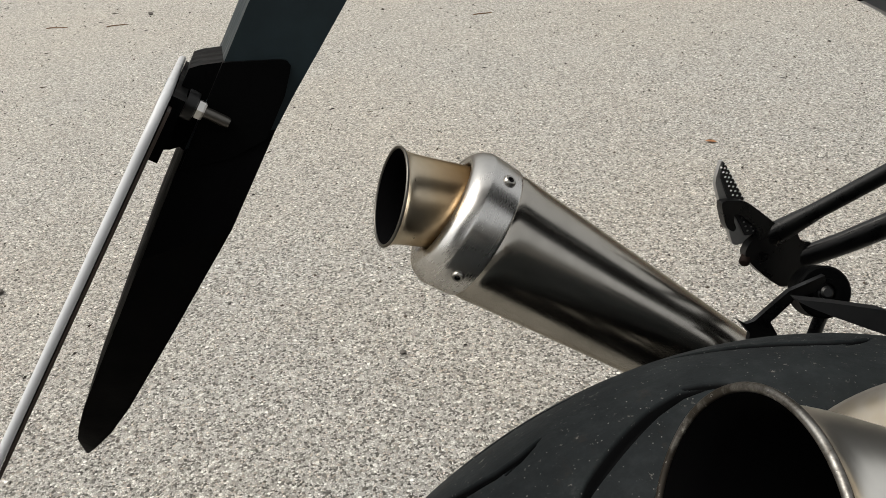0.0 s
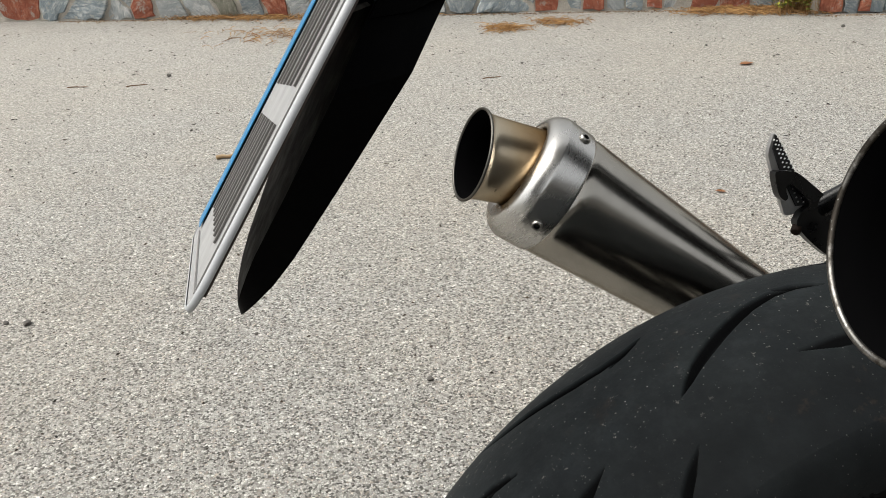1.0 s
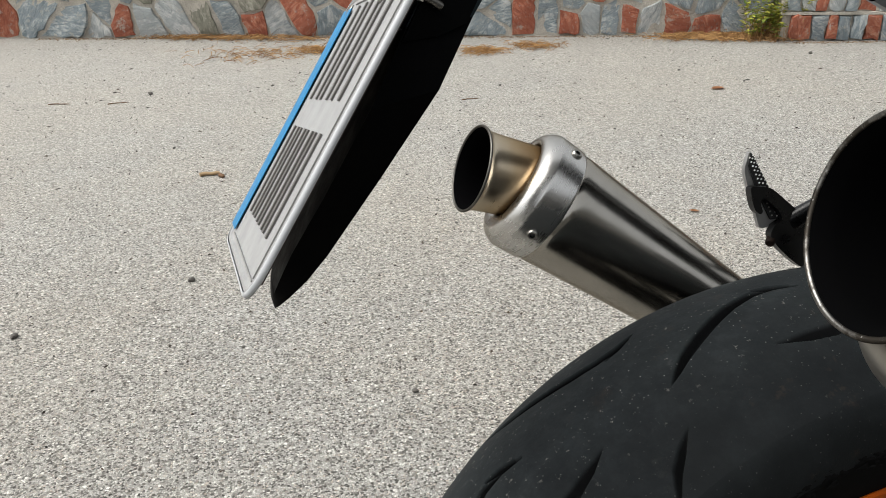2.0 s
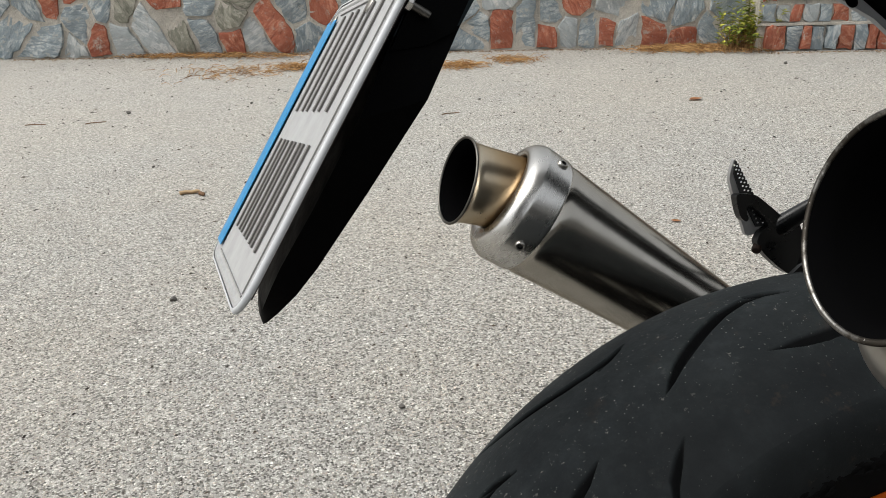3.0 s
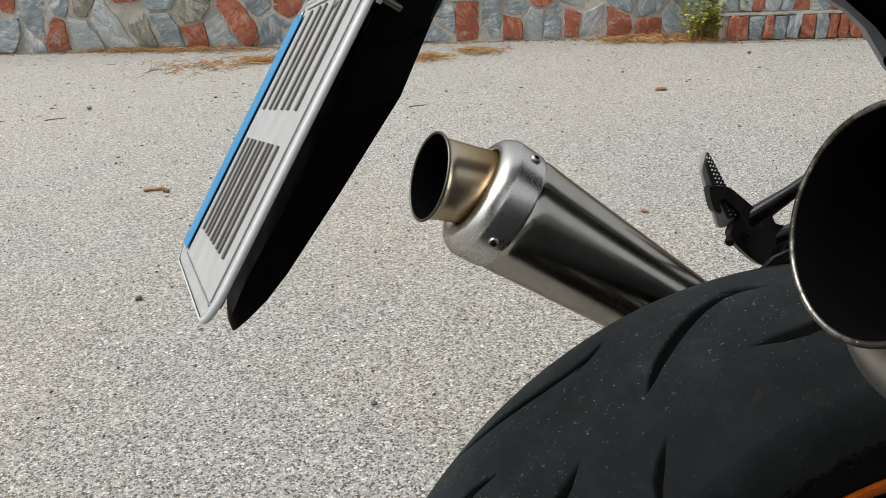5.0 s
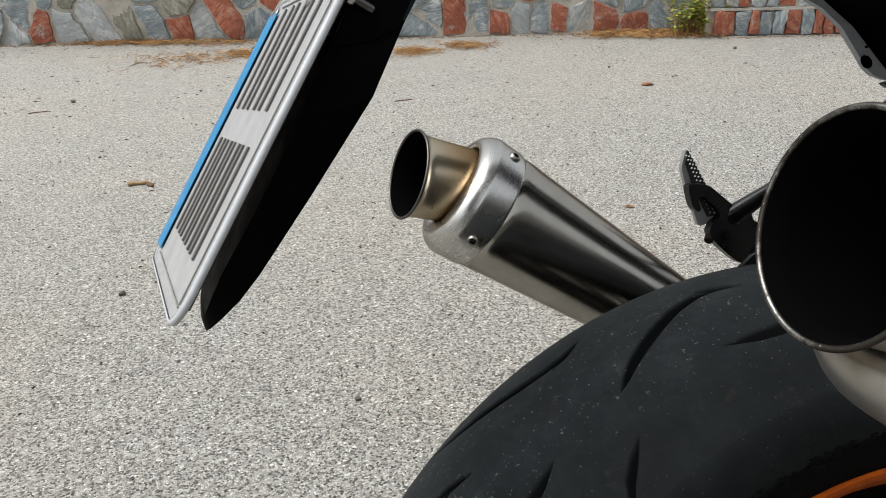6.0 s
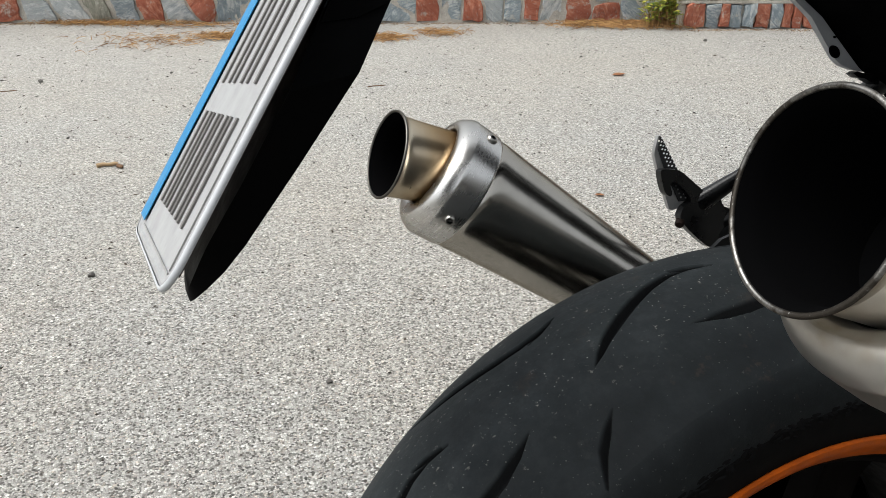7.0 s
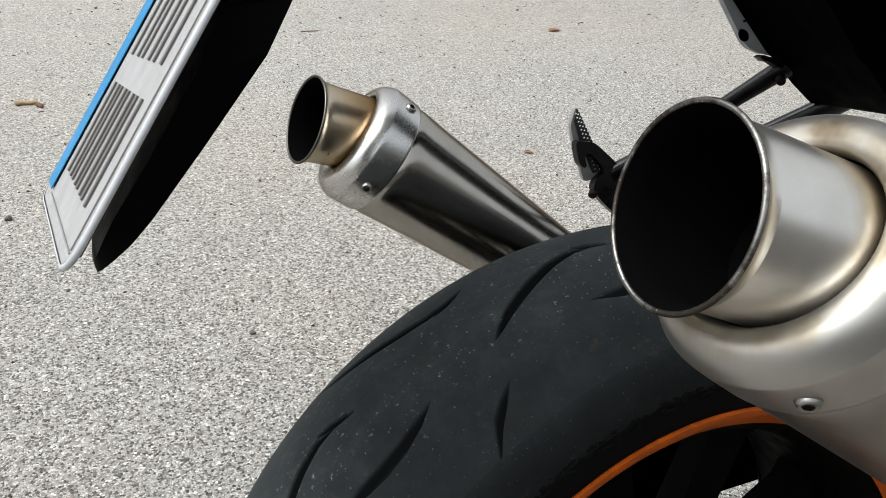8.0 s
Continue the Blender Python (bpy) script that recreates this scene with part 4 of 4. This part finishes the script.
def needle_litter():
    rnd = random.Random(21)
    for x, y, sx, sy, n in ((-0.28, 4.03, 0.13, 0.018, 260), (-0.06, 3.92, 0.13, 0.02, 200), (-0.02, 3.55, 0.13, 0.07, 170), (0.24, 3.54, 0.06, 0.03, 260), (0.20, 3.78, 0.20, 0.02, 120), (0.88, 3.27, 0.045, 0.03, 170), (1.12, 3.28, 0.055, 0.03, 150), (1.86, 3.19, 0.09, 0.035, 520), (2.05, 3.12, 0.08, 0.035, 460), (2.20, 3.05, 0.05, 0.02, 220)):
        bm = bmesh.new()
        for _ in range(n):
            u, v = rnd.gauss(0, sx), rnd.gauss(0, sy)
            p = (x + u * 0.94 + v * 0.34, y - u * 0.342 + v * 0.94, rnd.uniform(0, 0.008))
            strand(bm, p, rnd.uniform(0, 6.3), rnd.uniform(0.03, 0.08), rnd.uniform(0, 0.014), 0.0014, rnd.uniform(-0.3, 0.3))
        tagged(part("dry_needles", bm, STRAW, None), "dry brown pine needles lying on the asphalt", "litter", kind="stuff")


def weed():
    rnd = random.Random(8)
    w = thing("weed_plant", Matrix.Translation((2.185, 3.075, 0)), "small green weed growing at the foot of the stone wall", "plant")
    stems, leaves = bmesh.new(), bmesh.new()
    for i in range(85):
        yaw, lean, hgt = rnd.uniform(0, 6.3), rnd.uniform(0.05, 0.6), rnd.uniform(0.05, 0.23)
        d = Vector((math.cos(yaw), math.sin(yaw), 0))
        tip = d * (lean * hgt) + Vector((0, 0, hgt))
        base = Vector((rnd.gauss(0, 0.075), rnd.gauss(0, 0.025), 0))
        sv = [stems.verts.new(base + Vector((0.002, 0, 0))), stems.verts.new(base - Vector((0.002, 0, 0))), stems.verts.new(base + Vector((0, 0.002, 0)))]
        tv = stems.verts.new(base + tip)
        for j in range(3):
            stems.faces.new((sv[j], sv[(j + 1) % 3], tv))
        for _ in range(14):
            t = rnd.uniform(0.25, 1.0)
            c = base + tip * t
            a = rnd.uniform(0, 6.3)
            f = Vector((math.cos(a), math.sin(a), rnd.uniform(-0.3, 0.7))).normalized()
            s = f.cross(Vector((0, 0, 1))).normalized()
            n = s.cross(f)
            L, W = rnd.uniform(0.016, 0.036), rnd.uniform(0.004, 0.010)
            q = [c, c + f * L * 0.4 + s * W + n * 0.002, c + f * L - n * 0.003, c + f * L * 0.4 - s * W + n * 0.002]
            vs = [leaves.verts.new(p) for p in q] + [leaves.verts.new(c + f * L * 0.45 - n * 0.002)]
            for j in range(4):
                leaves.faces.new((vs[j], vs[(j + 1) % 4], vs[4]))
    for _ in range(130):
        strand(stems, (rnd.gauss(-0.01, 0.07), rnd.gauss(-0.01, 0.022), 0.0), rnd.uniform(0, 6.3), rnd.uniform(0.03, 0.10), rnd.uniform(0.02, 0.09), 0.0013, rnd.uniform(-0.5, 0.5))
    part("stems", stems, STRAW, w)
    part("leaves", leaves, LEAF, w)


def twig(x, y, yaw, length, r, label, wood=None):
    d = Vector((math.cos(yaw), math.sin(yaw), 0))
    pts = [d * (length * t) + Vector((0, 0, r + 0.25 * r * math.sin(t * 9))) + Vector((-d.y, d.x, 0)) * (0.06 * length * math.sin(t * 5)) for t in (0, 0.3, 0.6, 0.85, 1)]
    ob = part("twig", tube(pts, [r, r * 0.9, r * 0.8, r * 0.9, r * 0.5], 8, 1.0, (0, 0, 1)), wood or BARK, None, "", 50, Matrix.Translation((x, y, 0)))
    return tagged(ob, label, "twig", "litter on the asphalt")


def dead_leaf(x, y, yaw, size):
    bm = bmesh.new()
    a, b = [], []
    for i in range(7):
        t = i / 6
        w = size * 0.28 * math.sin(math.pi * min(1, t * 0.95 + 0.03))
        up = 0.02 * size * (t - 0.5) ** 2 * 4
        a.append([bm.verts.new((size * (t - 0.5), s * w, 0.002 + up + 0.25 * w * abs(s))) for s in (-1, 0, 1)])
    for p, q in zip(a, a[1:]):
        for j in range(2):
            bm.faces.new((p[j], p[j + 1], q[j + 1], q[j]))
    res = bmesh.ops.solidify(bm, geom=bm.faces[:], thickness=0.0007)
    del res, b
    ob = part("dead_leaf", bm, LEAF_BROWN, None, "", 60, pose(x, y, 0.001, 0, 0, yaw))
    return tagged(ob, "curled dry brown leaf on the asphalt", "leaf", "litter on the asphalt")


def pebble(x, y, size, seed):
    rnd = random.Random(seed)
    bm = bmesh.new()
    bmesh.ops.create_icosphere(bm, subdivisions=2, radius=size / 2)
    cuts = [Vector((rnd.uniform(-1, 1), rnd.uniform(-1, 1), rnd.uniform(-0.3, 1))).normalized() for _ in range(7)]
    for v in bm.verts:
        v.co *= 1 + 0.35 * noise.noise(v.co * (3 / size) + Vector((seed * 3.1, 0, 0)))
        for n in cuts:
            over = v.co.dot(n) - size * 0.34
            if over > 0:
                v.co -= n * over
        v.co.z *= 0.6
    ob = part("pebble", bm, PEBBLE, None, "", 40, pose(x, y, size * 0.24, 0, 0, rnd.uniform(0, 360)))
    return tagged(ob, "small rough pebble lying on the asphalt", "pebble", "litter on the asphalt")


def loose_grit():
    """Fine loose chips, too many to count."""
    rnd = random.Random(77)
    bm = bmesh.new()
    for _ in range(2600):
        x, y = rnd.uniform(-1.6, 2.6), rnd.uniform(0.3, 4.0)
        s = rnd.choice((0.002, 0.0025, 0.003, 0.0045))
        vs = [bm.verts.new((x + s * rnd.uniform(0.6, 1.3) * math.cos(a), y + s * rnd.uniform(0.6, 1.3) * math.sin(a), 0.0003)) for a in (0, 1.57, 3.14, 4.71)]
        t = bm.verts.new((x, y, s * rnd.uniform(0.5, 1.0)))
        for j in range(4):
            bm.faces.new((vs[j], vs[(j + 1) % 4], t))
    tagged(part("loose_grit", bm, GRIT, None), "loose chips and grit scattered on asphalt", "grit", kind="stuff")


def dark_crumbs():
    """Dark bits of leaf and bark, too many to count."""
    rnd = random.Random(31)
    bm = bmesh.new()
    for _ in range(2300):
        y = 0.4 + 3.7 * rnd.random() ** 0.7
        x = rnd.uniform(-1.4, 2.6)
        if y > 4.25 - 0.364 * (x + 1.0):
            continue
        a, L, W = rnd.uniform(0, 6.3), rnd.choice((0.002, 0.002, 0.0025, 0.003, 0.004, 0.006, 0.011)), rnd.uniform(0.0012, 0.0036)
        c, s = math.cos(a), math.sin(a)
        L = min(L, 0.005) if y < 1.7 else L
        ring = [bm.verts.new((x + c * u - s * v, y + s * u + c * v, 0.0004)) for u, v in ((-L, 0), (-L * 0.3, -W), (L, 0), (L * 0.2, W))]
        t = bm.verts.new((x, y, W * 1.1))
        for j in range(4):
            bm.faces.new((ring[j], ring[(j + 1) % 4], t))
    tagged(part("dark_crumbs", bm, CRUMB, None), "dark crumbs of bark and leaves on asphalt", "litter", kind="stuff")


def foot_dirt():
    """Crumbs of soil swept against the foot of the walls, too many to count."""
    rnd = random.Random(53)
    bm = bmesh.new()
    for _ in range(3200):
        u = rnd.uniform(0.0, 5.2)
        front = -0.018 if u < 3.41 else -0.165
        p = WALL_M @ Vector((u, front - abs(rnd.gauss(0, 0.012 + 0.008 * math.sin(u * 5.0) ** 2)), 0))
        r = rnd.uniform(0.0015, 0.0050)
        ring = [bm.verts.new((p.x + r * rnd.uniform(0.6, 1.5) * math.cos(a), p.y + r * rnd.uniform(0.6, 1.3) * math.sin(a), 0.0002)) for a in (0, 1.57, 3.14, 4.71)]
        t = bm.verts.new((p.x, p.y, r * rnd.uniform(0.5, 1.2)))
        for j in range(4):
            bm.faces.new((ring[j], ring[(j + 1) % 4], t))
    tagged(part("wall_foot_dirt", bm, SOIL, None), "brown soil crumbs along the foot of the stone wall", "dirt", kind="stuff")


foot_dirt()
dark_crumbs()
needle_litter()
weed()
twig(-0.352, 2.105, 0.0, 0.055, 0.006, "short broken twig with pale wood on the asphalt", PALE_WOOD)
twig(-0.300, 2.085, -0.9, 0.02, 0.006, "stub of a broken brown twig")
twig(0.565, 2.59, 0.05, 0.065, 0.0020, "thin dry twig on the asphalt")
twig(-0.84, 3.04, -0.2, 0.075, 0.0020, "thin dry twig on the asphalt")
twig(-0.635, 2.97, 0.1, 0.07, 0.0020, "thin dry twig on the asphalt")
dead_leaf(1.475, 2.415, 5, 0.056)
dead_leaf(0.803, 1.445, -35, 0.026)
for i, (px_, py_, ps_) in enumerate(((-0.396, 1.455, 0.018), (-0.047, 0.909, 0.012), (-0.73, 1.32, 0.018), (-0.77, 1.335, 0.012), (0.9, 3.3, 0.014), (2.122, 2.758, 0.020), (1.484, 2.703, 0.012), (1.621, 2.472, 0.011), (-0.490, 3.061, 0.020), (-0.048, 3.023, 0.013), (-0.417, 2.386, 0.011), (-0.314, 1.145, 0.009), (0.919, 2.113, 0.009), (0.757, 2.731, 0.012))):
    pebble(px_, py_, ps_, i + 1)
loose_grit()
